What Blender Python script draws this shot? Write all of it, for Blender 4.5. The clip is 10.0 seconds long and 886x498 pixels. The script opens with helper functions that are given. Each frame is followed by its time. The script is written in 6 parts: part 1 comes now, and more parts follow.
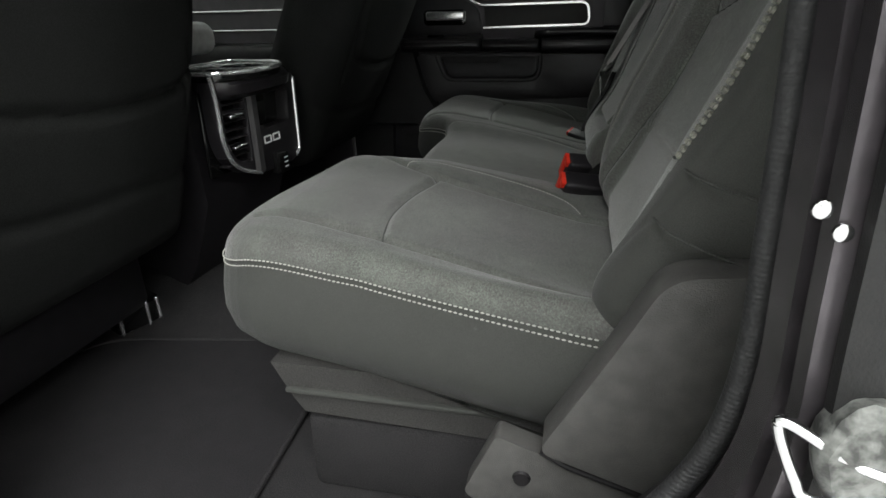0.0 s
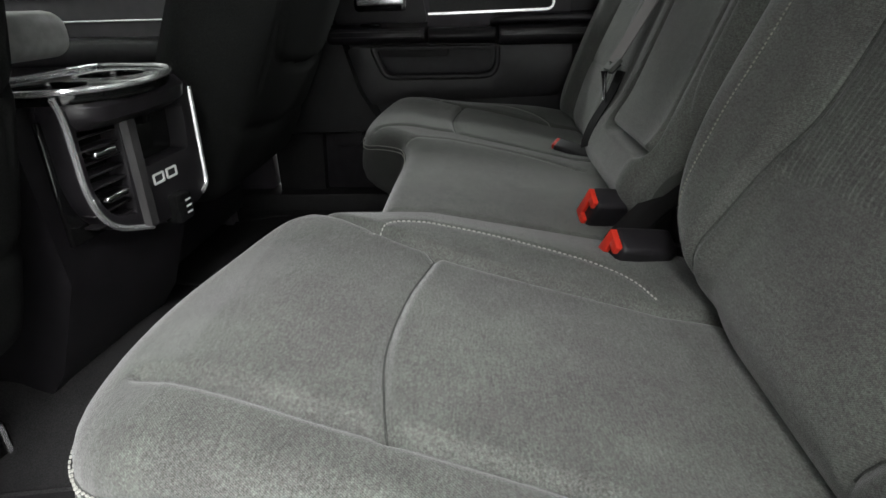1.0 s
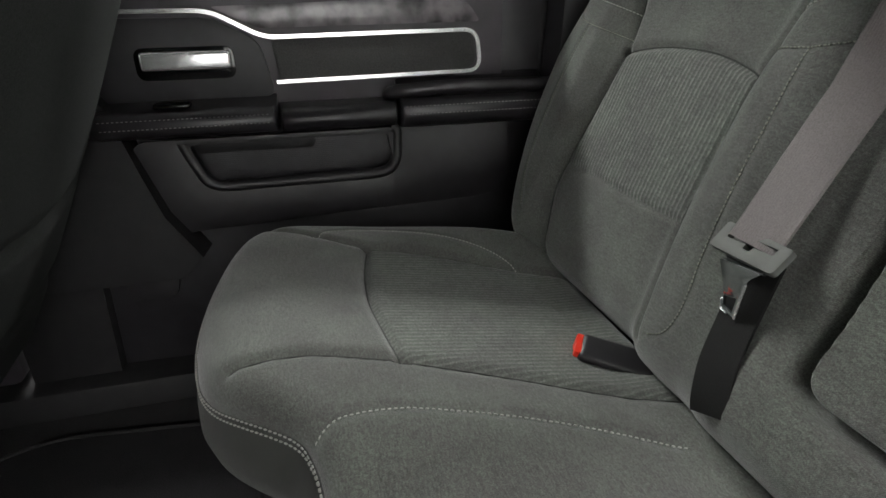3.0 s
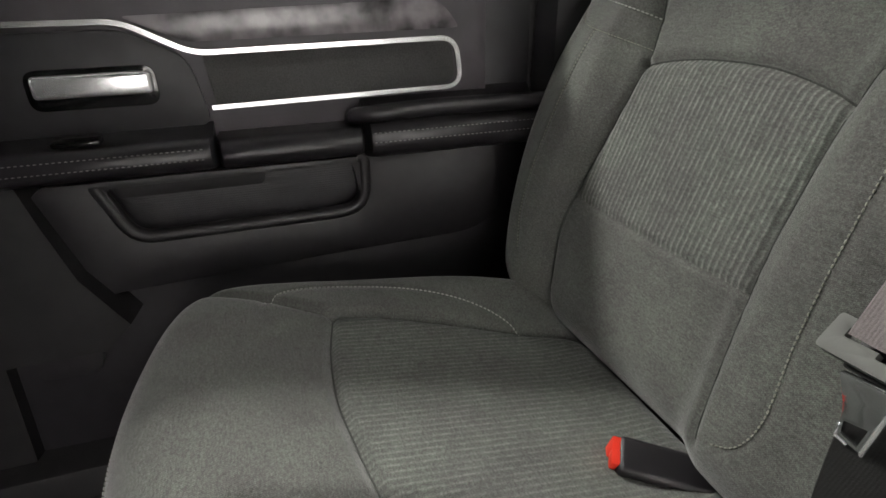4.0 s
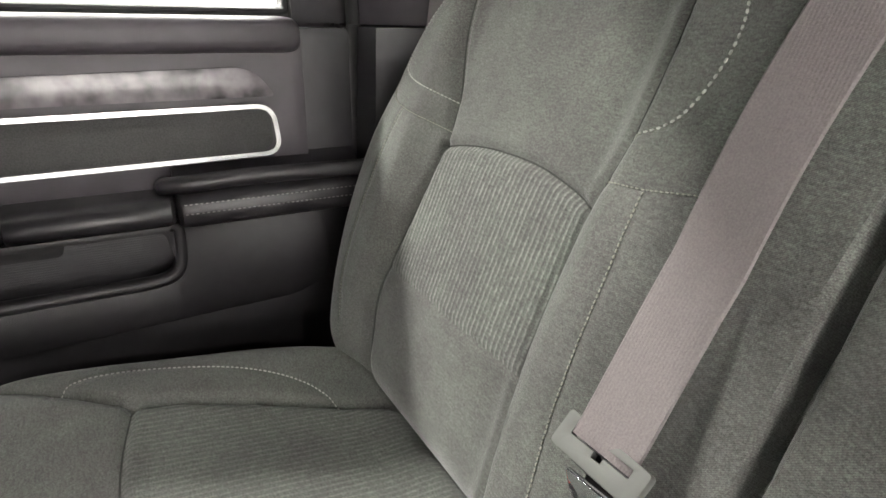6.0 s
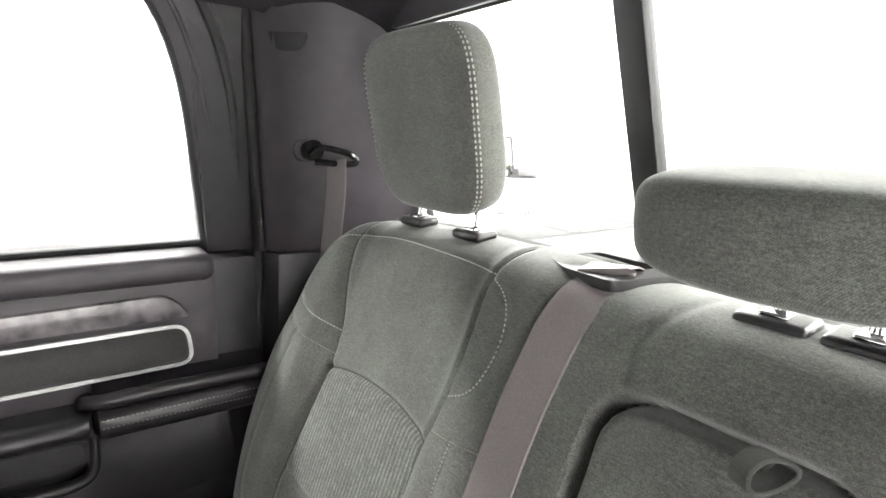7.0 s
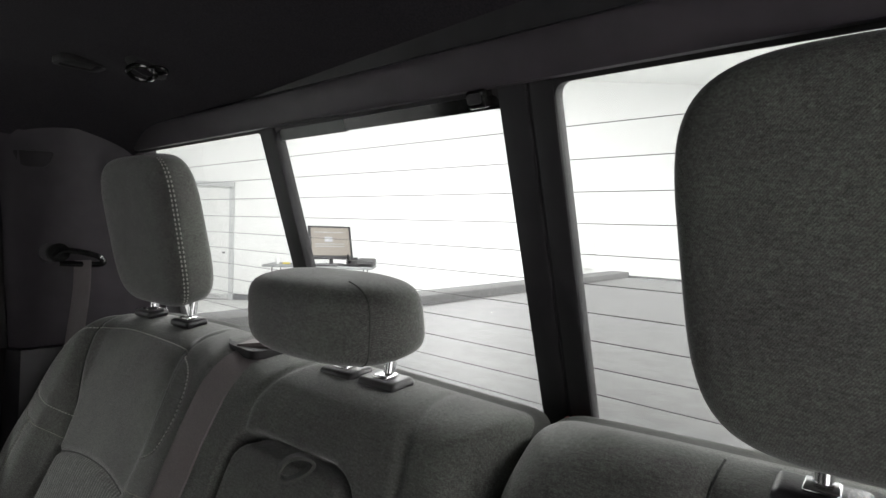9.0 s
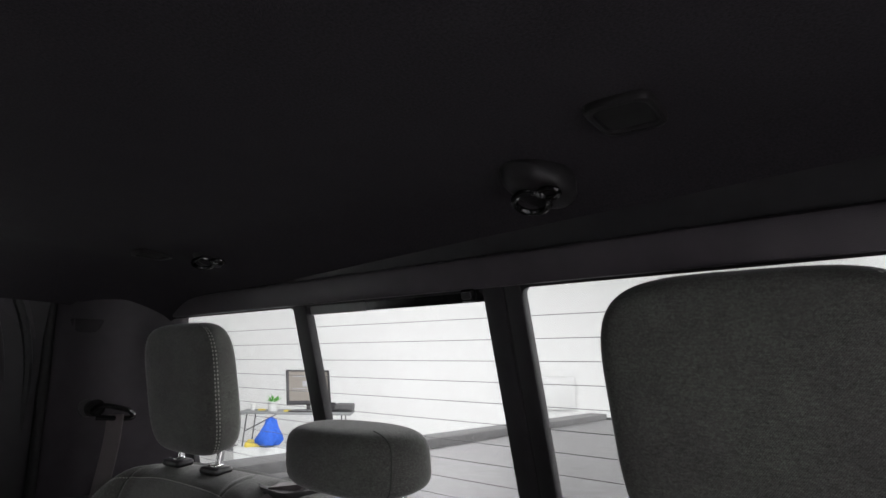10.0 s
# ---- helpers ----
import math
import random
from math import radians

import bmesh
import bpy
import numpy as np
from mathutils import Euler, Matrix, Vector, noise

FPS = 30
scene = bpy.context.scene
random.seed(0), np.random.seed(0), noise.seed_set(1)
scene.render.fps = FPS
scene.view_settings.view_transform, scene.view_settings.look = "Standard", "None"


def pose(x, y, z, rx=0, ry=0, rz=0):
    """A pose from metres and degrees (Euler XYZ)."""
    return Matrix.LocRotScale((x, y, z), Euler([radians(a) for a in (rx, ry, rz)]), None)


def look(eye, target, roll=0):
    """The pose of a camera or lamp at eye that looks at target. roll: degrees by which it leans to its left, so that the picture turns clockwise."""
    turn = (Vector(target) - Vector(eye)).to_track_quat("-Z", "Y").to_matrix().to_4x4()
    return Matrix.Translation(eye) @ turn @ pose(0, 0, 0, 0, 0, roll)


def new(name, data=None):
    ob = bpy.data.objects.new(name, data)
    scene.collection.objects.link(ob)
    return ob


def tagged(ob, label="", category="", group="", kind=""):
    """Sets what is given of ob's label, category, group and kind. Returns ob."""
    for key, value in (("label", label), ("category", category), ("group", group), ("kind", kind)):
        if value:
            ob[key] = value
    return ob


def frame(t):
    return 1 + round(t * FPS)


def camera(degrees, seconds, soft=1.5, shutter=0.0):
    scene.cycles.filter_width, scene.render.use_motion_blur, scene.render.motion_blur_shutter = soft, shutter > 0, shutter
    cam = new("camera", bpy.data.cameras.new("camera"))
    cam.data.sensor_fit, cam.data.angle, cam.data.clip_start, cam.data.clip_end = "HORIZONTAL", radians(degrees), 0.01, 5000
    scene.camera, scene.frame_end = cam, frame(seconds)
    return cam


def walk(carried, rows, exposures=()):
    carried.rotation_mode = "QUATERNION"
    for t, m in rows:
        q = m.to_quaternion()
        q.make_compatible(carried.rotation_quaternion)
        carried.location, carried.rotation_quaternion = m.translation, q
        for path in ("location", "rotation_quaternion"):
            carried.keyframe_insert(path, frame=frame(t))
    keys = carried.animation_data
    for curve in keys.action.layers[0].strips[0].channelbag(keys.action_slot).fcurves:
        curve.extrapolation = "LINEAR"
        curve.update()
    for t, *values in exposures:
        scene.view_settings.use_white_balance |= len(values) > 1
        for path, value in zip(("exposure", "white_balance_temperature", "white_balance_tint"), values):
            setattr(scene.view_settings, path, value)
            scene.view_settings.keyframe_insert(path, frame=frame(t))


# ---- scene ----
cam = camera(75.6, 10.0)
PATH = [
    (0, (-0.24, -1.069, 0.692), (-0.65, 0.728, -0.082), -1.4),
    (0.5, (-0.328, -0.954, 0.679), (-0.604, 0.859, -0.118), -1.6),
    (1, (-0.38, -0.766, 0.69), (-0.52, 1.05, -0.134), -1.7),
    (1.5, (-0.427, -0.598, 0.713), (-0.462, 1.223, -0.114), -1.9),
    (2, (-0.487, -0.441, 0.737), (-0.266, 1.369, -0.085), -1.1),
    (2.5, (-0.483, -0.252, 0.746), (-0.085, 1.525, -0.08), -1.2),
    (3, (-0.505, -0.122, 0.762), (-0.047, 1.638, -0.071), -0.8),
    (4.3, (-0.466, 0.053, 0.764), (0.137, 1.77, -0.067), -1.1),
    (4.5, (-0.46, 0.042, 0.742), (0.175, 1.758, -0.065), -0.5),
    (5, (-0.427, 0.036, 0.726), (0.286, 1.72, -0.082), -0.2),
    (5.2, (-0.413, 0.039, 0.73), (0.336, 1.711, -0.072), -0.1),
    (6.3, (-0.394, -0.004, 0.884), (0.627, 1.546, 0.137), 2.1),
    (6.5, (-0.399, -0.039, 0.928), (0.682, 1.504, 0.258), 2.1),
    (7, (-0.4, -0.113, 1.0), (0.778, 1.453, 0.603), 1.9),
    (7.5, (-0.406, -0.183, 1.024), (0.886, 1.331, 0.827), 2.1),
    (8, (-0.39, -0.26, 1.022), (1.01, 1.164, 0.919), 2.1),
    (8.5, (-0.379, -0.324, 1.021), (1.113, 1.005, 0.934), 1.8),
    (9, (-0.382, -0.395, 1.032), (1.183, 0.848, 0.955), 1.8),
    (9.5, (-0.446, -0.467, 1.04), (1.152, 0.735, 1.038), 1.7),
    (10, (-0.549, -0.492, 1.054), (1.023, 0.676, 1.463), 1.0),
]
walk(cam, [(t, look(eye, target, roll)) for t, eye, target, roll in PATH],
     [(0, -0.43, 6400, 8), (0.5, -0.2, 6350, 8), (1, 0.17, 6350, 10), (1.5, 0.66, 6400, 10), (2, 1.0, 6450, 9), (3, 1.33, 6500, 11), (4.5, 1.85, 6800, 15), (5.2, 2.10, 6800, 15), (6.3, 2.75, 6800, 15), (7.0, 2.57, 6600, 15), (7.5, 2.22, 6500, 14), (8.0, 1.6, 6500, 13), (8.5, 1.07, 6500, 14), (9, 0.42, 6450, 16), (9.5, 0.02, 6400, 19), (10, -0.15, 6350, 20)])
LAMP_W = 150.0

# ---- light ----
world = bpy.data.worlds.new("world")
scene.world = world
world.use_nodes = True
world.node_tree.nodes["Background"].inputs[0].default_value = (0.9, 0.95, 1.0, 1)
world.node_tree.nodes["Background"].inputs[1].default_value = 0.3


# ---- materials ----
def mat(name, colour, rough=0.6, metal=0.0, noise_scale=0.0, amount=0.25, bump=0.0, bump_scale=400.0, spec=0.5, sheen=0.0, stretch=(1, 1, 1), second=None, fine=3):
    """A surface with colour variation at two scales and fine relief."""
    m = bpy.data.materials.new(name)
    m.use_nodes = True
    n, l = m.node_tree.nodes, m.node_tree.links
    p = n["Principled BSDF"]
    p.inputs["Base Color"].default_value = (*colour, 1)
    p.inputs["Roughness"].default_value = rough
    p.inputs["Metallic"].default_value = metal
    p.inputs["Specular IOR Level"].default_value = spec
    p.inputs["Sheen Weight"].default_value = sheen
    p.inputs["Sheen Roughness"].default_value = 0.4
    co = n.new("ShaderNodeTexCoord")
    mp = n.new("ShaderNodeMapping")
    mp.inputs["Scale"].default_value = stretch
    l.new(co.outputs["Object"], mp.inputs["Vector"])
    if noise_scale:
        a, b = n.new("ShaderNodeTexNoise"), n.new("ShaderNodeTexNoise")
        a.inputs["Scale"].default_value, a.inputs["Detail"].default_value = noise_scale, fine
        a.inputs["Roughness"].default_value = 0.5 if fine < 4 else 0.72
        b.inputs["Scale"].default_value, b.inputs["Detail"].default_value = noise_scale * 0.04 + 2.0, 4
        l.new(mp.outputs[0], a.inputs["Vector"])
        l.new(co.outputs["Object"], b.inputs["Vector"])
        add = n.new("ShaderNodeMath")
        add.operation = "MULTIPLY_ADD"
        l.new(a.outputs[0], add.inputs[0])
        add.inputs[1].default_value = 0.85
        half = n.new("ShaderNodeMath")
        half.operation = "MULTIPLY"
        l.new(b.outputs[0], half.inputs[0])
        half.inputs[1].default_value = 0.15
        l.new(half.outputs[0], add.inputs[2])
        r = n.new("ShaderNodeValToRGB")
        r.color_ramp.elements[0].position, r.color_ramp.elements[1].position = 0.36, 0.64
        hi = second or tuple(min(1, c * (1 + amount)) for c in colour)
        lo = tuple(c * (1 - amount) for c in colour)
        r.color_ramp.elements[0].color, r.color_ramp.elements[1].color = (*lo, 1), (*hi, 1)
        l.new(add.outputs[0], r.inputs[0])
        l.new(r.outputs[0], p.inputs["Base Color"])
    if bump:
        t = n.new("ShaderNodeTexNoise")
        t.inputs["Scale"].default_value, t.inputs["Detail"].default_value = bump_scale, 2
        l.new(mp.outputs[0], t.inputs["Vector"])
        bp = n.new("ShaderNodeBump")
        bp.inputs["Strength"].default_value, bp.inputs["Distance"].default_value = bump, 0.001
        l.new(t.outputs[0], bp.inputs["Height"])
        l.new(bp.outputs[0], p.inputs["Normal"])
    return m


def ribbed(m, pitch, strength, axis=1, pale=0.0):
    """Adds ribs along one axis to a material made by mat()."""
    n, l = m.node_tree.nodes, m.node_tree.links
    old = [k for k in n if k.type == "BUMP"][0]
    co = [k for k in n if k.type == "TEX_COORD"][0]
    w = n.new("ShaderNodeTexWave")
    w.bands_direction = "XYZ"[axis]
    w.inputs["Scale"].default_value = 2 * math.pi / (20 * pitch)
    w.inputs["Distortion"].default_value, w.inputs["Detail"].default_value = 0.6, 1.0
    w.inputs["Detail Scale"].default_value = 3.0
    l.new(co.outputs["Object"], w.inputs["Vector"])
    b = n.new("ShaderNodeBump")
    b.inputs["Strength"].default_value, b.inputs["Distance"].default_value = strength, 0.002
    l.new(w.outputs[0], b.inputs["Height"])
    l.new(old.outputs[0], b.inputs["Normal"])
    l.new(b.outputs[0], n["Principled BSDF"].inputs["Normal"])
    if pale:
        base = n["Principled BSDF"].inputs["Base Color"]
        src = base.links[0].from_socket
        k, g, x = n.new("ShaderNodeMath"), n.new("ShaderNodeMath"), n.new("ShaderNodeMixRGB")
        k.operation, g.operation = "POWER", "MULTIPLY"
        l.new(w.outputs[0], k.inputs[0])
        k.inputs[1].default_value = 3.0
        l.new(k.outputs[0], g.inputs[0])
        brk = n.new("ShaderNodeTexNoise")
        brk.inputs["Scale"].default_value, brk.inputs["Detail"].default_value = 90, 3
        l.new(co.outputs["Object"], brk.inputs["Vector"])
        rng = n.new("ShaderNodeMapRange")
        rng.inputs["From Min"].default_value, rng.inputs["From Max"].default_value = 0.35, 0.62
        rng.inputs["To Min"].default_value, rng.inputs["To Max"].default_value = pale * 0.25, pale
        l.new(brk.outputs[0], rng.inputs["Value"])
        l.new(rng.outputs[0], g.inputs[1])
        l.new(g.outputs[0], x.inputs[0])
        l.new(src, x.inputs[1])
        x.inputs[2].default_value = (0.34, 0.35, 0.33, 1)
        l.new(x.outputs[0], base)
    return m


def heather(m, streak=(640, 95, 640)):
    """Gives a cloth made by mat() warm and cool yarns, brushed streaks along one axis, twill and a worn nap."""
    n, l = m.node_tree.nodes, m.node_tree.links
    base = n["Principled BSDF"].inputs["Base Color"]
    co = [k for k in n if k.type == "TEX_COORD"][0]

    def noise_of(scale, detail, rough, stretch=None):
        t = n.new("ShaderNodeTexNoise")
        t.inputs["Scale"].default_value, t.inputs["Detail"].default_value, t.inputs["Roughness"].default_value = scale, detail, rough
        if stretch:
            mp = n.new("ShaderNodeMapping")
            mp.inputs["Scale"].default_value = stretch
            l.new(co.outputs["Object"], mp.inputs["Vector"])
            l.new(mp.outputs[0], t.inputs["Vector"])
        else:
            l.new(co.outputs["Object"], t.inputs["Vector"])
        return t.outputs[0]

    def times(src, fac, lo, hi, lo_at, hi_at, amount):
        r, x = n.new("ShaderNodeValToRGB"), n.new("ShaderNodeMixRGB")
        r.color_ramp.elements[0].position, r.color_ramp.elements[1].position = lo_at, hi_at
        r.color_ramp.elements[0].color, r.color_ramp.elements[1].color = (*lo, 1), (*hi, 1)
        l.new(fac, r.inputs[0])
        x.blend_type = "MULTIPLY"
        x.inputs[0].default_value = amount
        l.new(src, x.inputs[1])
        l.new(r.outputs[0], x.inputs[2])
        return x.outputs[0]

    w = n.new("ShaderNodeTexWave")
    w.bands_direction = "DIAGONAL"
    w.inputs["Scale"].default_value = 340
    w.inputs["Distortion"].default_value, w.inputs["Detail"].default_value, w.inputs["Detail Scale"].default_value = 2.5, 2.0, 0.6
    l.new(co.outputs["Object"], w.inputs["Vector"])
    src = times(base.links[0].from_socket, w.outputs[0], (0.82, 0.82, 0.82), (1.08, 1.08, 1.08), 0.0, 1.0, 1.0)
    src = times(src, noise_of(1.0, 3, 0.6, (540, 330, 540)), (0.75, 0.70, 0.70), (1.12, 1.18, 1.14), 0.38, 0.62, 0.75)
    src = times(src, noise_of(1.0, 4, 0.7, streak), (0.70, 0.70, 0.71), (1.25, 1.26, 1.24), 0.33, 0.68, 0.7)
    src = times(src, noise_of(11, 3, 0.55), (0.90, 0.86, 0.88), (1.08, 1.10, 1.06), 0.36, 0.64, 0.8)
    l.new(src, base)
    return m


FABRIC = heather(mat("seat_cloth", (0.113, 0.117, 0.110), 0.9, 0, 820, 0.36, 0.4, 1300, 0.2, 0.4, (1, 1.25, 1), (0.172, 0.177, 0.167), 5))
RIBFAB = heather(ribbed(mat("ribbed_cloth", (0.106, 0.112, 0.105), 0.9, 0, 820, 0.36, 0.28, 1700, 0.2, 0.25, (1, 1.25, 1), (0.160, 0.167, 0.157), 5), 0.0066, 0.16, 1, 0.6))
FINERIB = heather(ribbed(mat("fine_ribbed_cloth", (0.107, 0.113, 0.106), 0.9, 0, 820, 0.36, 0.28, 1700, 0.2, 0.25, (1, 1.25, 1), (0.163, 0.171, 0.160), 5), 0.0066, 0.10, 1, 0.36))
SEAM = mat("seam_cloth", (0.06, 0.062, 0.058), 0.9, 0, 800, 0.3, 0.3, 1500, 0.2)
KNIT = mat("seat_side_cloth", (0.055, 0.057, 0.052), 0.8, 0, 1200, 0.2, 0.5, 1500, 0.3, 0.1)
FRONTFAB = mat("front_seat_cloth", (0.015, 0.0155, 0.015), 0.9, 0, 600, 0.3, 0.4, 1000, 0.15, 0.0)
THREAD = mat("thread", (0.42, 0.42, 0.385), 0.7, 0, 500, 0.2)
THREAD2 = mat("olive_thread", (0.26, 0.26, 0.22), 0.7, 0, 500, 0.2)
VINYL = mat("black_vinyl", (0.018, 0.0162, 0.0185), 0.30, 0, 60, 0.2, 0.35, 900, 0.5)
PLASTIC = mat("black_plastic", (0.015, 0.0135, 0.0158), 0.45, 0, 40, 0.2, 0.3, 1300, 0.5)
TRIMGREY = mat("pillar_plastic", (0.050, 0.043, 0.050), 0.42, 0, 30, 0.12, 0.3, 1300, 0.5)
PILLARGREY = mat("corner_plastic", (0.036, 0.031, 0.036), 0.45, 0, 30, 0.12, 0.3, 1300, 0.4)
GREYPLASTIC = mat("grey_plastic", (0.043, 0.041, 0.042), 0.42, 0, 40, 0.12, 0.4, 1200, 0.5)
DOORSKIN = mat("door_skin", (0.0155, 0.0138, 0.0157), 0.38, 0, 60, 0.16, 0.45, 900, 0.5)
WINGGREY = mat("grained_side_plastic", (0.075, 0.073, 0.070), 0.5, 0, 60, 0.14, 0.6, 900, 0.5)
GLOSS = mat("gloss_black", (0.008, 0.008, 0.008), 0.12, 0, 20, 0.2)
CHROME = mat("chrome", (0.75, 0.75, 0.76), 0.16, 1.0, 30, 0.05)
SATIN = mat("satin_silver", (0.93, 0.93, 0.94), 0.24, 0.75, 200, 0.03)
KICK = mat("kick_plastic", (0.012, 0.011, 0.012), 0.55, 0, 40, 0.2, 0.3, 1300, 0.4)
CARPET = mat("carpet", (0.030, 0.029, 0.030), 0.95, 0, 700, 0.45, 1.0, 900, 0.2)
MAT_C = mat("mat_carpet", (0.024, 0.023, 0.0245), 0.95, 0, 700, 0.4, 1.0, 900, 0.2)
LINER = mat("headliner_cloth", (0.028, 0.025, 0.029), 0.95, 0, 500, 0.25, 0.5, 900, 0.2)
BELT = ribbed(mat("belt_webbing", (0.168, 0.147, 0.147), 0.6, 0, 800, 0.15, 0.3, 1500, 0.4), 0.0022, 0.12)
# darker copy of the belt webbing, for the shade at the pillar
PILLARBELT = ribbed(mat("belt_webbing_in_shade", (0.15, 0.132, 0.134), 0.6, 0, 800, 0.15, 0.3, 1500, 0.4), 0.0022, 0.12)
DARKBELT = ribbed(mat("dark_webbing", (0.012, 0.0115, 0.0115), 0.75, 0, 800, 0.15, 0.2, 1500, 0.15), 0.0022, 0.05)
BELTGUIDE = mat("belt_guide_plastic", (0.115, 0.118, 0.110), 0.6, 0, 40, 0.1, 0.05, 900, 0.3)
BLACK = mat("black_rubber", (0.008, 0.008, 0.008), 0.7, 0, 100, 0.3, 0.2, 900)
STRAP = mat("strap_webbing", (0.045, 0.044, 0.042), 0.8, 0, 600, 0.3, 0.4, 1500, 0.3)
LATCH = mat("worn_chrome", (0.62, 0.64, 0.66), 0.12, 1.0, 60, 0.08)
RED = mat("red_plastic", (0.75, 0.04, 0.02), 0.35, 0, 40, 0.08)
MARBLE = mat("marbled_trim", (0.12, 0.108, 0.116), 0.22, 0, 25, 0.75, 0.0)
PAINT = mat("dark_metallic_paint", (0.05, 0.05, 0.053), 0.22, 0.5, 300, 0.1)
RUBBER = ribbed(mat("rubber_seal", (0.02, 0.02, 0.021), 0.6, 0, 100, 0.2, 0.3, 900), 0.0026, 0.16, 2)
WALLW = mat("white_wall", (0.82, 0.83, 0.82), 0.7, 0, 8, 0.03, 0.2, 60)
CONCRETE = mat("concrete", (0.60, 0.60, 0.59), 0.5, 0, 12, 0.12, 0.3, 40)
COVER = mat("bed_cover_vinyl", (0.12, 0.12, 0.12), 0.5, 0, 30, 0.12, 0.3, 300)
WHITEP = mat("white_plastic", (0.75, 0.76, 0.75), 0.4, 0, 20, 0.04)
RAIL = mat("rail_cap", (0.09, 0.09, 0.09), 0.65, 0, 60, 0.1, 0.3, 300)
GREYM = mat("grey_metal", (0.25, 0.25, 0.26), 0.45, 0.5, 60, 0.1)
BLUE = mat("blue_cloth", (0.02, 0.12, 0.6), 0.7, 0, 40, 0.2, 0.4, 80)
GREEN = mat("green_leaf", (0.08, 0.4, 0.03), 0.5, 0, 60, 0.3)
YELLOW = mat("yellow_plastic", (0.7, 0.55, 0.08), 0.5, 0, 40, 0.1)
ORANGE = mat("orange_plastic", (0.75, 0.2, 0.05), 0.5, 0, 40, 0.1)
CHARCOAL = mat("charcoal_insert", (0.052, 0.051, 0.05), 0.7, 0, 600, 0.25, 0.5, 1000, 0.3)


def glowing(name, colour, strength):
    m = bpy.data.materials.new(name)
    m.use_nodes = True
    p = m.node_tree.nodes["Principled BSDF"]
    p.inputs["Base Color"].default_value = (*colour, 1)
    p.inputs["Emission Color"].default_value = (*colour, 1)
    p.inputs["Emission Strength"].default_value = strength
    return m


LIGHTPANEL = glowing("light_diffuser", (1.0, 0.98, 0.95), 12.0)
SCREEN = glowing("screen", (0.17, 0.15, 0.125), 0.05)


def glassy(name, tint):
    """A thin tinted pane: lets light through, mirrors a little more at a slant."""
    m = bpy.data.materials.new(name)
    m.use_nodes = True
    n, l = m.node_tree.nodes, m.node_tree.links
    n.remove(n["Principled BSDF"])
    t, g, f, x = n.new("ShaderNodeBsdfTransparent"), n.new("ShaderNodeBsdfGlossy"), n.new("ShaderNodeLayerWeight"), n.new("ShaderNodeMixShader")
    t.inputs[0].default_value = (*tint, 1)
    g.inputs["Roughness"].default_value = 0.02
    f.inputs[0].default_value = 0.5
    p, q = n.new("ShaderNodeMath"), n.new("ShaderNodeMath")
    p.operation, q.operation = "POWER", "MULTIPLY_ADD"
    p.inputs[1].default_value, q.inputs[1].default_value, q.inputs[2].default_value = 5.0, 0.6, 0.025
    l.new(f.outputs["Facing"], p.inputs[0])
    l.new(p.outputs[0], q.inputs[0])
    l.new(q.outputs[0], x.inputs[0])
    l.new(t.outputs[0], x.inputs[1])
    l.new(g.outputs[0], x.inputs[2])
    l.new(x.outputs[0], n["Material Output"].inputs[0])
    return m


STRIP = mat("pale_grey_strip", (0.13, 0.14, 0.135), 0.4, 0, 40, 0.1, 0.2, 900)
GLASS = glassy("window_glass", (0.88, 0.9, 0.885))


# ---- building helpers ----
def part(name, bm, material, parent=None, label="", smooth=True):
    """Links a bmesh as one mesh object, under a thing or a part."""
    bmesh.ops.recalc_face_normals(bm, faces=bm.faces)
    me = bpy.data.meshes.new(name)
    bm.to_mesh(me)
    bm.free()
    for m in material if isinstance(material, (list, tuple)) else [material]:
        me.materials.append(m)
    if smooth:
        for f in me.polygons:
            f.use_smooth = True
        me.set_sharp_from_angle(angle=radians(38))
    ob = new(name, me)
    if parent is not None:
        ob.parent = parent
    if name.endswith("stitching"):
        tagged(ob, label, "", "", "stuff")
    elif label:
        ob["label"] = label
    return ob


def thing(name, label, category, group="", kind=""):
    return tagged(new(name), label, category, group, kind)


def structure(name, bm, material, label, category, smooth=True):
    return tagged(part(name, bm, material, None, "", smooth), label, category, "", "structure")


def box(bm, lo, hi, bevel=0.0, seg=2, m=None):
    """Adds a box from corner to corner with rounded edges."""
    r = bmesh.ops.create_cube(bm, size=1.0)
    vs = r["verts"]
    for v in vs:
        v.co = Vector([(lo[i] + hi[i]) / 2 + v.co[i] * (hi[i] - lo[i]) for i in range(3)])
    if m is not None:
        bmesh.ops.transform(bm, matrix=m, verts=vs)
    if bevel:
        es = list({e for v in vs for e in v.link_edges})
        bmesh.ops.bevel(bm, geom=es, offset=bevel, segments=seg, profile=0.5, affect="EDGES")
    return bm


def boxed(lo, hi, bevel=0.0, seg=2, m=None):
    return box(bmesh.new(), lo, hi, bevel, seg, m)


def cyl(bm, p, q, r, seg=20, r2=None):
    """Adds a rod from p to q."""
    p, q = Vector(p), Vector(q)
    m = Matrix.Translation((p + q) / 2) @ (q - p).to_track_quat("Z", "Y").to_matrix().to_4x4()
    bmesh.ops.create_cone(bm, cap_ends=True, segments=seg, radius1=r, radius2=r if r2 is None else r2, depth=(q - p).length, matrix=m)
    return bm


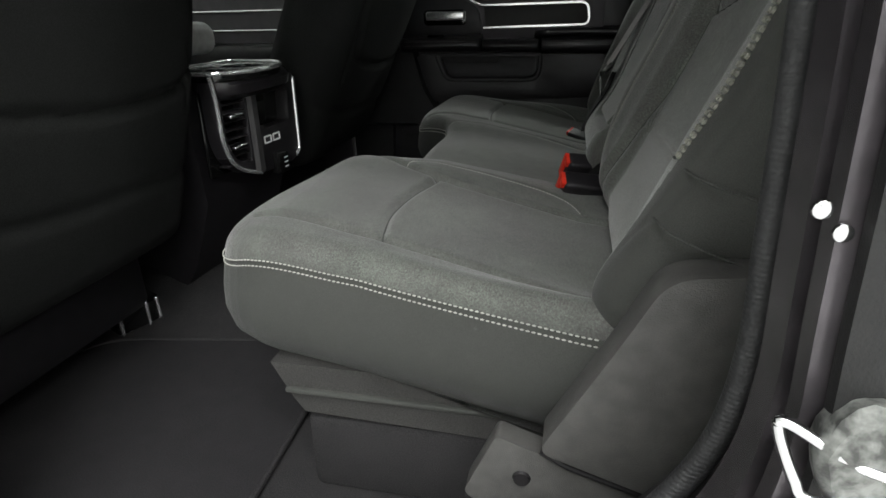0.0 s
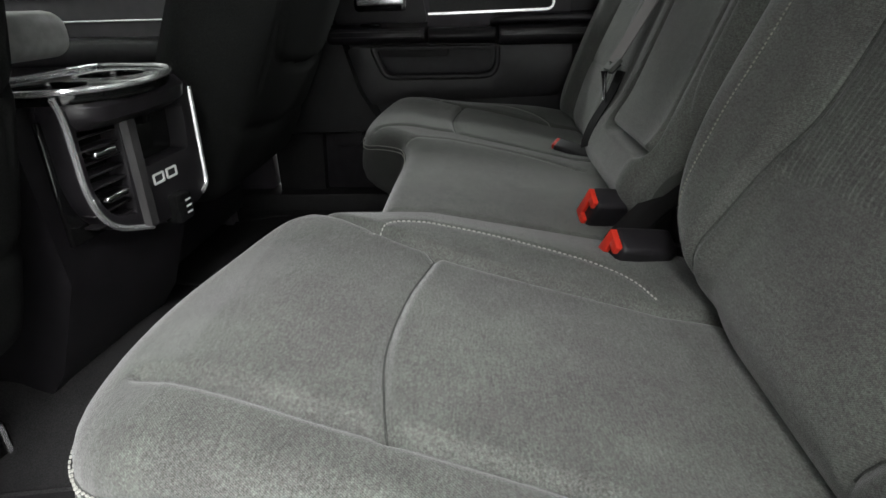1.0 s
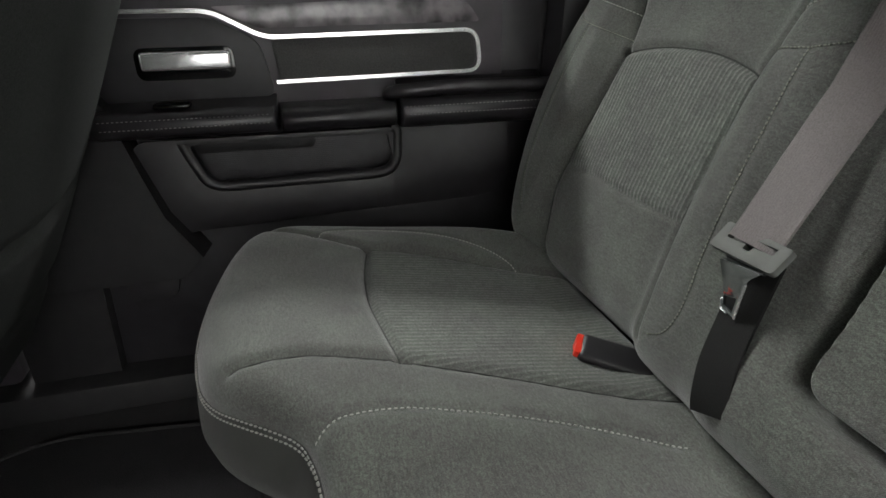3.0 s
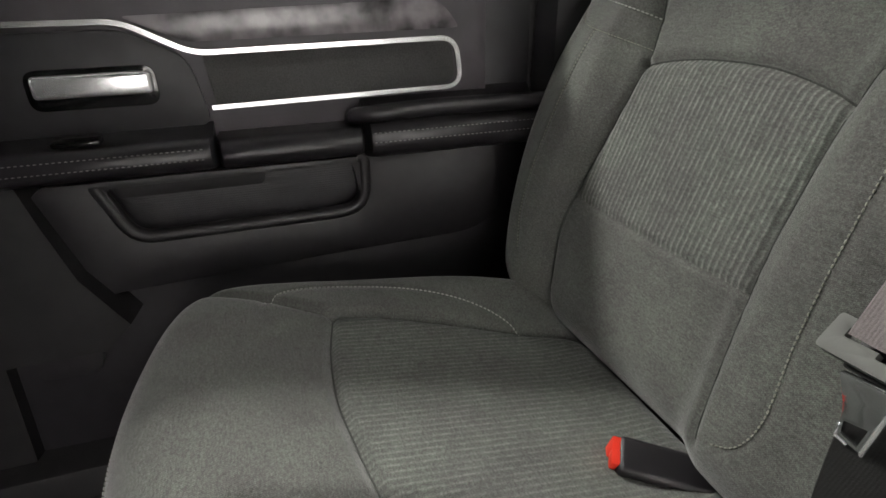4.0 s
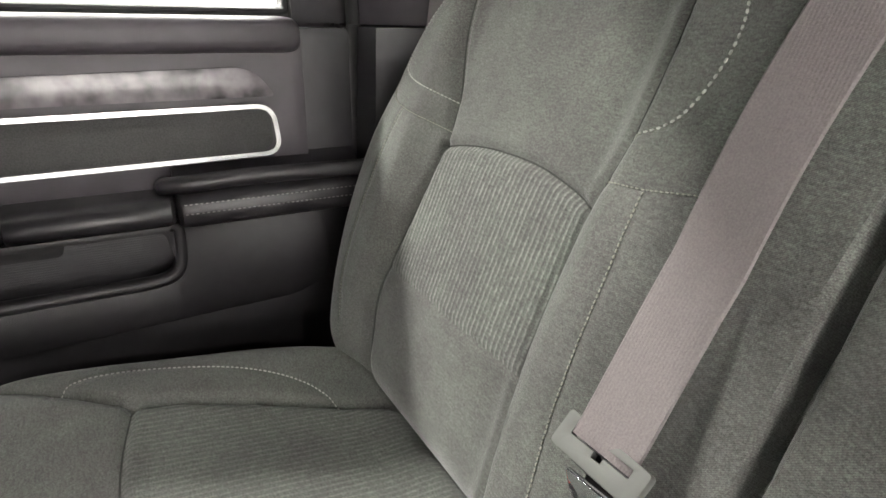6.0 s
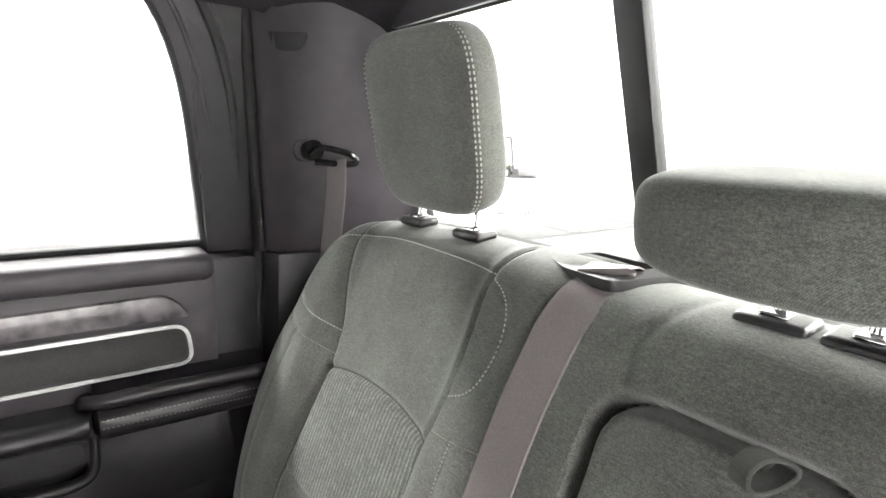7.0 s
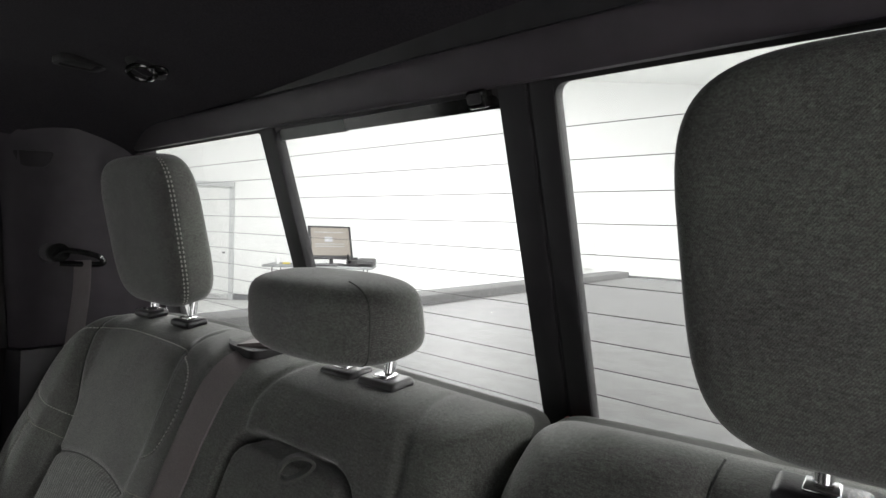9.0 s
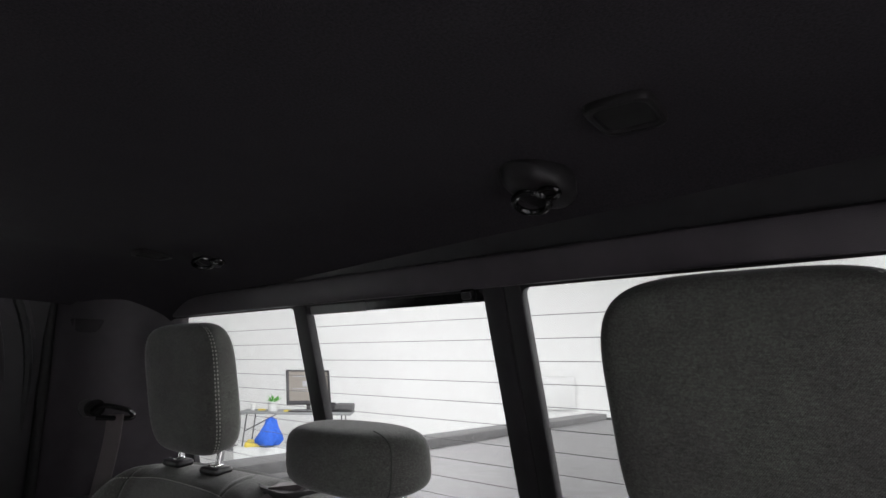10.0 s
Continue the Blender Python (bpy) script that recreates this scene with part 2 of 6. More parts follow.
def rounded(poly, seg=6):
    """A closed outline from corners (a, b, radius)."""
    out, n = [], len(poly)
    for i in range(n):
        p0, p1, p2 = Vector(poly[i - 1][:2]), Vector(poly[i][:2]), Vector(poly[(i + 1) % n][:2])
        r = poly[i][2] if len(poly[i]) > 2 else 0
        d0, d1 = (p0 - p1), (p2 - p1)
        k0, k1 = min(r, d0.length * 0.49), min(r, d1.length * 0.49)
        if r <= 0:
            out.append(p1)
            continue
        s, e = p1 + d0.normalized() * k0, p1 + d1.normalized() * k1
        for j in range(seg + 1):
            t = j / seg
            out.append(s * (1 - t) ** 2 + p1 * 2 * t * (1 - t) + e * t * t)
    return out


def curve(points, n=60):
    """A smooth line (Catmull-Rom) through a few points of any dimension."""
    P = [np.array(p, float) for p in points]
    P = [2 * P[0] - P[1]] + P + [2 * P[-1] - P[-2]]
    out, k = [], len(P) - 3
    for j in range(n + 1):
        u = j / n * k
        i = min(int(u), k - 1)
        t = u - i
        a, b, c, d = P[i:i + 4]
        out.append(0.5 * ((2 * b) + (c - a) * t + (2 * a - 5 * b + 4 * c - d) * t * t + (3 * b - a - 3 * c + d) * t ** 3))
    return np.array(out)


def to_line(pts, line):
    """Distance of every point to a polyline, both in the plane."""
    best = np.full(len(pts), 1e9)
    for p, q in zip(line[:-1], line[1:]):
        d = q - p
        L = d @ d + 1e-12
        t = np.clip(((pts - p) @ d) / L, 0, 1)
        best = np.minimum(best, np.linalg.norm(pts - p - t[:, None] * d, axis=1))
    return best


def inside(pts, poly):
    res = np.zeros(len(pts), bool)
    x, y = pts[:, 0], pts[:, 1]
    for (x0, y0), (x1, y1) in zip(poly, np.roll(poly, -1, 0)):
        c = ((y0 > y) != (y1 > y)) & (x < (x1 - x0) * (y - y0) / (y1 - y0 + 1e-12) + x0)
        res ^= c
    return res


class Pad:
    """An upholstered pad: an outline in its own plane (a, b), a crowned face with seams, rolled edges and sides."""

    def __init__(self, poly, m, thick, edge=0.03, crown=0.01, seams=(), forms=(), bulge=0.004, inset=0.02, n=84, seg=8):
        self.line = np.array([tuple(p) for p in rounded(poly, seg)])
        self.closed = np.vstack([self.line, self.line[:1]])
        self.m, self.thick, self.edge, self.crown, self.seams, self.forms = m, thick, edge, crown, seams, forms
        self.bulge, self.inset, self.n = bulge, inset, n
        self.lo, self.hi = self.line.min(0), self.line.max(0)

    def height(self, pts):
        d = np.where(inside(pts, self.line), to_line(pts, self.closed), 0)
        e = self.edge
        k = np.clip(e - d, 0, e)
        h = -(e - np.sqrt(np.maximum(e * e - k * k, 0)))
        mid, half = (self.lo + self.hi) / 2, (self.hi - self.lo) / 2
        q = (pts - mid) / half
        h = h + self.crown * (1 - np.clip(q[:, 0] ** 2, 0, 1)) * (1 - np.clip(q[:, 1] ** 2, 0, 1))
        for f in self.forms:
            h = h + f(pts[:, 0], pts[:, 1])
        for line, depth, width in self.seams:
            h = h - depth * np.exp(-(to_line(pts, line) / width) ** 2)
        return h

    def place(self, ab, lift=0.0):
        ab = np.atleast_2d(np.array(ab, float))
        h = self.height(ab) + lift
        return [self.m @ Vector((a, b, c)) for (a, b), c in zip(ab, h)]

    def mesh(self, zones=()):
        """The bmesh; zones are outlines whose faces take material 1, 2, ..."""
        n = self.n
        L = self.closed
        s = np.concatenate([[0], np.cumsum(np.linalg.norm(np.diff(L, axis=0), axis=1))])
        # corners of the patch: the outline points nearest to the corners of its bounds
        cs = []
        for cx, cy in ((self.lo[0], self.lo[1]), (self.hi[0], self.lo[1]), (self.hi[0], self.hi[1]), (self.lo[0], self.hi[1])):
            cs.append(int(np.argmin((self.line[:, 0] - cx) ** 2 + (self.line[:, 1] - cy) ** 2)))
        total = s[-1]
        u = (1 - np.cos(np.linspace(0, math.pi, n + 1))) / 2 * 0.35 + np.linspace(0, 1, n + 1) * 0.65

        def run(i, j):
            a, b = s[i], s[j]
            fwd = (b - a) % total
            t = (a + u * fwd) % total
            return np.stack([np.interp(t, s, L[:, 0]), np.interp(t, s, L[:, 1])], 1)

        area = 0.5 * np.sum(L[:-1, 0] * L[1:, 1] - L[1:, 0] * L[:-1, 1])
        if area > 0:
            bot, right, top, left = run(cs[0], cs[1]), run(cs[1], cs[2]), run(cs[2], cs[3])[::-1], run(cs[3], cs[0])[::-1]
        else:
            left, top, right, bot = run(cs[0], cs[3]), run(cs[3], cs[2]), run(cs[2], cs[1])[::-1], run(cs[1], cs[0])[::-1]
        U, V = np.meshgrid(u, u, indexing="ij")
        G = ((1 - V)[..., None] * bot[:, None] + V[..., None] * top[:, None] + (1 - U)[..., None] * left[None] + U[..., None] * right[None]
             - ((1 - U) * (1 - V))[..., None] * bot[0] - (U * (1 - V))[..., None] * bot[-1] - ((1 - U) * V)[..., None] * top[0] - (U * V)[..., None] * top[-1])
        pts = G.reshape(-1, 2)
        h = self.height(pts)
        bm = bmesh.new()
        vs = [bm.verts.new(self.m @ Vector((a, b, c))) for (a, b), c in zip(pts, h)]
        idx = lambda i, j: i * (n + 1) + j
        cent = []
        faces = []
        for i in range(n):
            for j in range(n):
                f = bm.faces.new((vs[idx(i, j)], vs[idx(i + 1, j)], vs[idx(i + 1, j + 1)], vs[idx(i, j + 1)]))
                faces.append(f)
                cent.append((pts[idx(i, j)] + pts[idx(i + 1, j + 1)]) / 2)
        cent = np.array(cent)
        for k, z in enumerate(zones):
            for f, t in zip(faces, inside(cent, np.array([tuple(p) for p in z]))):
                if t:
                    f.material_index = k + 1
        ring = [idx(i, 0) for i in range(n)] + [idx(n, j) for j in range(n)] + [idx(i, n) for i in range(n, 0, -1)] + [idx(0, j) for j in range(n, 0, -1)]
        mid = (self.lo + self.hi) / 2
        prev = [vs[i] for i in ring]
        rp = pts[ring]
        nx, pv = np.roll(rp, -1, 0), np.roll(rp, 1, 0)
        tan = nx - pv
        nor = np.stack([tan[:, 1], -tan[:, 0]], 1)
        nor /= np.linalg.norm(nor, axis=1)[:, None] + 1e-9
        if np.mean(np.sum(nor * (rp - mid), 1)) < 0:
            nor = -nor
        base = h[ring]
        for k in (0.12, 0.3, 0.5, 0.7, 0.85, 0.95, 1.0):
            off = self.bulge * math.sin(math.pi * min(1, k * 1.1)) - self.inset * max(0, (k - 0.55) / 0.45) ** 2
            row = [bm.verts.new(self.m @ Vector((p[0] + o[0] * off, p[1] + o[1] * off, b * (1 - k) - self.thick * k))) for p, o, b in zip(rp, nor, base)]
            for i in range(len(row)):
                j = (i + 1) % len(row)
                f = bm.faces.new((prev[i], row[i], row[j], prev[j]))
                f.material_index = self.side if hasattr(self, "side") else 0
            prev = row
        bm.faces.new(prev)
        return bm


def dashes(bm, points, ups, length=0.004, gap=0.0013, width=0.0011, high=0.0009):
    """Adds stitches along a line in space."""
    P = np.array([tuple(p) for p in points])
    U = np.array([tuple(p) for p in ups])
    s = np.concatenate([[0], np.cumsum(np.linalg.norm(np.diff(P, axis=0), axis=1))])
    t = 0.0
    at = lambda x, A: Vector([float(np.interp(x, s, A[:, i])) for i in range(3)])
    while t + length < s[-1]:
        a, b = at(t, P), at(t + length, P)
        up = at(t, U).normalized()
        d = (b - a).normalized()
        side = d.cross(up).normalized() * width / 2
        m0 = (a * 0.8 + b * 0.2) + up * high
        m1 = (a * 0.2 + b * 0.8) + up * high
        v = [bm.verts.new(x) for x in (a - up * 0.0004, m0 + side, m0 - side, m1 + side, m1 - side, b - up * 0.0004)]
        s0, s1 = [bm.verts.new((a + b) / 2 + side * k * 1.3 - up * 0.0004) for k in (1, -1)]
        for f in ((v[0], v[1], v[2]), (v[1], v[3], v[4], v[2]), (v[3], v[5], v[4]), (v[0], s0, v[1]), (v[1], s0, v[3]), (v[3], s0, v[5]), (v[0], v[2], s1), (v[2], v[4], s1), (v[4], v[5], s1)):
            bm.faces.new(f)
        t += length + gap
    return bm


def stitch(pad, lines, parent, label="pale grey stitching", thread=None, **k):
    bm = bmesh.new()
    for line in lines:
        c = curve(line, 70) if len(line) < 40 else np.array(line)
        pts = pad.place(c, 0.0007)
        up = pad.m.to_3x3() @ Vector((0, 0, 1))
        dashes(bm, pts, [up] * len(pts), **k)
    return part("stitching", bm, thread or THREAD, parent, label, False)


def ribbon(points, normals, width, thick):
    """A band along a line in space, its flat side towards the normals."""
    bm = bmesh.new()
    P, N = [Vector(p) for p in points], [Vector(p).normalized() for p in normals]
    rows = []
    for i, p in enumerate(P):
        d = (P[min(i + 1, len(P) - 1)] - P[max(i - 1, 0)]).normalized()
        s = d.cross(N[i]).normalized()
        up = s.cross(d).normalized()
        w, t = width / 2, thick / 2
        rows.append([bm.verts.new(p + s * x + up * y) for x, y in ((-w, -t * 0.3), (-w * 0.94, t), (w * 0.94, t), (w, -t * 0.3), (w * 0.94, -t), (-w * 0.94, -t))])
    for a, b in zip(rows[:-1], rows[1:]):
        for j in range(6):
            bm.faces.new((a[j], a[(j + 1) % 6], b[(j + 1) % 6], b[j]))
    bm.faces.new(rows[0])
    bm.faces.new(rows[-1][::-1])
    return bm


def tube(points, r, seg=8, closed=False, flat=1.0, up=(0, 0, 1)):
    """A round or flattened bar along a line in space."""
    bm = bmesh.new()
    P = [Vector(p) for p in points]
    n = len(P)
    rows = []
    for i, p in enumerate(P):
        if closed:
            d = (P[(i + 1) % n] - P[i - 1]).normalized()
        else:
            d = (P[min(i + 1, n - 1)] - P[max(i - 1, 0)]).normalized()
        u = Vector(up)
        s = d.cross(u).normalized()
        w = s.cross(d).normalized()
        rows.append([bm.verts.new(p + s * r * math.cos(2 * math.pi * k / seg) + w * r * flat * math.sin(2 * math.pi * k / seg)) for k in range(seg)])
    pairs = list(zip(rows, rows[1:] + rows[:1])) if closed else list(zip(rows[:-1], rows[1:]))
    for a, b in pairs:
        for j in range(seg):
            bm.faces.new((a[j], a[(j + 1) % seg], b[(j + 1) % seg], b[j]))
    if not closed:
        bm.faces.new(rows[0])
        bm.faces.new(rows[-1][::-1])
    return bm


def sheet(outer, holes, m, thick, bevel=0.0):
    """A flat panel with holes, thickened along its own z, then placed."""
    bm = bmesh.new()
    edges = []
    for loop in [outer, *holes]:
        vs = [bm.verts.new((p[0], p[1], 0)) for p in loop]
        edges += [bm.edges.new((vs[i - 1], vs[i])) for i in range(len(vs))]
    bmesh.ops.triangle_fill(bm, edges=edges, use_beauty=True)
    geom = bmesh.ops.extrude_face_region(bm, geom=bm.faces[:])["geom"]
    for v in geom:
        if isinstance(v, bmesh.types.BMVert):
            v.co.z += thick
    bmesh.ops.recalc_face_normals(bm, faces=bm.faces)
    if bevel:
        es = [e for e in bm.edges if len(e.link_faces) == 2 and e.calc_face_angle(0) > 0.6]
        bmesh.ops.bevel(bm, geom=es, offset=bevel, segments=2, profile=0.5, affect="EDGES", clamp_overlap=True)
    bmesh.ops.transform(bm, matrix=m, verts=bm.verts)
    return bm


def loft(sections):
    """A skin through closed sections with the same number of points, capped."""
    bm = bmesh.new()
    rows = [[bm.verts.new(p) for p in s] for s in sections]
    n = len(rows[0])
    for a, b in zip(rows[:-1], rows[1:]):
        for j in range(n):
            bm.faces.new((a[j], a[(j + 1) % n], b[(j + 1) % n], b[j]))
    bm.faces.new(rows[0])
    bm.faces.new(rows[-1][::-1])
    return bm


FLOOR = 0.12          # cabin floor
GROUND = -0.65        # showroom floor
CUSH = pose(-0.5, 0, 0.455, 0, 1.5, 0) @ pose(0.5, 0, 0)   # seat cushion plane: a = x, b = y
LEAN = 20.6
_b, _c = Vector((math.sin(radians(LEAN)), 0, math.cos(radians(LEAN)))), Vector((-math.cos(radians(LEAN)), 0, math.sin(radians(LEAN))))
BACK = Matrix(((0, _b.x, _c.x, -0.17), (1, _b.y, _c.y, 0), (0, _b.z, _c.z, 0.494), (0, 0, 0, 1)))  # a = y, b = up the back, c = out of it


# ---- rear seats ----
def mirror(line, s):
    return [(a, b * s, *r) for a, b, *r in line]


def mirror_a(line, s):
    return [(a * s, b, *r) for a, b, *r in line]


def cushion_lines(s):
    """Seams of an outer place, x and y; s = 1 on the far side."""
    if s > 0:
        return dict(
            lat_in=[(-0.16, 0.235), (-0.266, 0.270), (-0.325, 0.293), (-0.43, 0.328), (-0.495, 0.345), (-0.545, 0.346), (-0.586, 0.342)],
            lat_out=[(-0.16, 0.510), (-0.20, 0.530), (-0.30, 0.563), (-0.378, 0.585), (-0.426, 0.594), (-0.493, 0.638), (-0.586, 0.680)],
            cross=[(-0.43, 0.328), (-0.438, 0.385), (-0.444, 0.450), (-0.439, 0.525), (-0.426, 0.594)],
            arc_out=[(-0.496, 0.627), (-0.474, 0.656), (-0.442, 0.662), (-0.392, 0.651), (-0.307, 0.615), (-0.25, 0.578), (-0.221, 0.535)])
    return dict(
        lat_in=mirror([(-0.15, 0.330), (-0.19, 0.318), (-0.276, 0.305), (-0.354, 0.292), (-0.424, 0.275), (-0.50, 0.235), (-0.572, 0.185)], s),
        lat_out=mirror([(-0.16, 0.585), (-0.21, 0.570), (-0.29, 0.547), (-0.36, 0.530), (-0.435, 0.516), (-0.54, 0.488), (-0.605, 0.468)], s),
        cross=mirror([(-0.424, 0.275), (-0.441, 0.350), (-0.448, 0.430), (-0.441, 0.488), (-0.434, 0.518)], s),
        arc_in=mirror([(-0.488, 0.254), (-0.473, 0.221), (-0.446, 0.214), (-0.385, 0.218), (-0.325, 0.231), (-0.270, 0.246), (-0.235, 0.266), (-0.216, 0.297)], s))


def seam_lines(pad, lines, parent):
    """Thin dark welts lying in the folds of a pad."""
    for line in lines:
        part("seam", tube(pad.place(curve(line, 60), 0.0004), 0.0009, 6), SEAM, parent, "dark sewn seam")


def bolster(s):
    def f(a, b):
        b = b * s
        q = 0.009 * np.exp(-((b - 0.225) / 0.055) ** 2) * (0.6 if s > 0 else 1) + (0.006 if s > 0 else 0.016) * np.exp(-((b - 0.615) / 0.055) ** 2)
        return q * np.clip((a + 0.66) / 0.1, 0, 1) - (0.030 if s > 0 else 0.033) * np.clip((a + 0.44) / 0.22, 0, 1) * (1 - 0.8 * np.exp(-((b - 0.65) / 0.07) ** 2)) + (0.012 if s > 0 else 0.006) * np.exp(-((a + 0.55) / 0.07) ** 2) * np.clip((b - 0.17) / 0.06, 0, 1) - 0.012 * np.clip((-a - 0.58) / 0.08, 0, 1)
    return f


def edge_rows(pad, parent, mid, limit=-0.2):
    """Two rows of stitches round the rolled front and side of a cushion."""
    L = pad.closed
    s = np.concatenate([[0], np.cumsum(np.linalg.norm(np.diff(L, axis=0), axis=1))])
    t = np.linspace(0, s[-1], 260)
    L = np.stack([np.interp(t, s, L[:, 0]), np.interp(t, s, L[:, 1])], 1)
    T = np.roll(L, -1, 0) - np.roll(L, 1, 0)
    N = np.stack([T[:, 1], -T[:, 0]], 1)
    N /= np.linalg.norm(N, axis=1)[:, None] + 1e-9
    if np.mean(np.sum(N * (L - mid), 1)) < 0:
        N = -N
    for drop in (0.005, 0.0120):
        bm = bmesh.new()
        run_p, run_u, runs = [], [], []
        for p, o in zip(L, N):
            if p[0] < limit and not (abs(o[0]) < 0.3 and abs(p[1]) < 0.2):
                h = float(pad.height((p - o * 0.0005)[None])[0]) - drop
                run_p.append(pad.m @ Vector((p[0] + o[0] * 0.002, p[1] + o[1] * 0.002, h)))
                run_u.append((o[0], o[1], 0.2))
            elif run_p:
                runs.append((run_p, run_u))
                run_p, run_u = [], []
        if run_p:
            runs.append((run_p, run_u))
        for a, b in runs:
            if len(a) > 3:
                dashes(bm, a, b, 0.0045, 0.0010, 0.0013, 0.0009)
        part("edge_stitching", bm, THREAD, parent, "row of pale stitches", False)


def outer_cushion():
    seat = thing("rear_seat", "charcoal cloth rear seat with pale double stitching, by the open door", "car seat", "rear seats")
    k = cushion_lines(-1)
    poly = mirror([(-0.15, 0.140, 0.02), (-0.5, 0.140, 0.05), (-0.605, 0.195, 0.10), (-0.667, 0.370, 0.14), (-0.640, 0.542, 0.08), (-0.43, 0.578, 0.12), (-0.25, 0.622, 0.06), (-0.15, 0.640, 0.03)], -1)
    seams = [(curve(k["lat_in"]), 0.010, 0.0065), (curve(k["lat_out"]), 0.009, 0.007), (curve(k["cross"]), 0.008, 0.0055), (curve(k["arc_in"]), 0.002, 0.004)]
    pad = Pad(poly, CUSH @ pose(0, 0, 0.006), 0.165, 0.032, 0.006, seams, (bolster(-1), lambda a, b: 0.007 * np.exp(-((a + 0.53) / 0.06) ** 2 - ((b + 0.34) / 0.11) ** 2)), 0.008, 0.04, 200)
    pad.side = 2
    zone = [*curve(k["lat_in"][:5], 20), *curve(k["cross"], 30)[1:], *curve(k["lat_out"][:5], 20)[::-1][1:]]
    cu = part("cushion", pad.mesh([zone]), [FABRIC, FABRIC, KNIT], seat)
    seam_lines(pad, [k["lat_in"], k["cross"]], cu)
    stitch(pad, [k["arc_in"]], seat)
    edge_rows(pad, seat, np.array([-0.4, -0.42]))
    return seat


def bench_cushion():
    seat = thing("rear_seat", "charcoal cloth double rear seat with folding armrest, by the closed door", "car seat", "rear seats")
    k = cushion_lines(1)
    poly = [(-0.15, -0.135, 0.01), (-0.15, 0.62, 0.03), (-0.25, 0.665, 0.06), (-0.39, 0.700, 0.10), (-0.50, 0.712, 0.08), (-0.594, 0.672, 0.08), (-0.632, 0.54, 0.10), (-0.632, 0.42, 0.08), (-0.610, 0.33, 0.06), (-0.525, 0.252, 0.02), (-0.513, 0.205, 0.02), (-0.515, -0.135, 0.02)]
    seams = [(curve(k["lat_in"]), 0.006, 0.007), (curve(k["lat_out"]), 0.009, 0.0065), (curve(k["cross"]), 0.008, 0.0055), (curve(k["arc_out"]), 0.002, 0.004)]
    arc = [(-0.517, 0.234), (-0.49, 0.248), (-0.452, 0.252), (-0.387, 0.241), (-0.30, 0.216), (-0.21, 0.182)]
    low = [(-0.505, -0.098), (-0.40, -0.100), (-0.2, -0.112)]
    seams += [(curve(arc), 0.003, 0.005), (curve(low), 0.004, 0.006)]
    pad = Pad(poly, CUSH @ pose(0, 0, -0.018), 0.13, 0.03, 0.006, seams, (bolster(1), lambda a, b: 0.006 * np.exp(-((b - 0.02) / 0.12) ** 2)), 0.006, 0.035, 180)
    pad.side = 2
    zone = [*curve(k["lat_in"][:4], 20), *curve(k["cross"], 30)[1:], *curve(k["lat_out"][:5], 20)[::-1][1:]]
    cu = part("cushion", pad.mesh([zone]), [FABRIC, FINERIB, KNIT], seat)
    seam_lines(pad, [k["lat_in"], k["cross"]], cu)
    for q in (k["arc_out"], arc):
        stitch(pad, [q], seat)
    edge_rows(pad, seat, np.array([-0.35, 0.25]))
    return seat


left_seat = outer_cushion()
right_seat = bench_cushion()


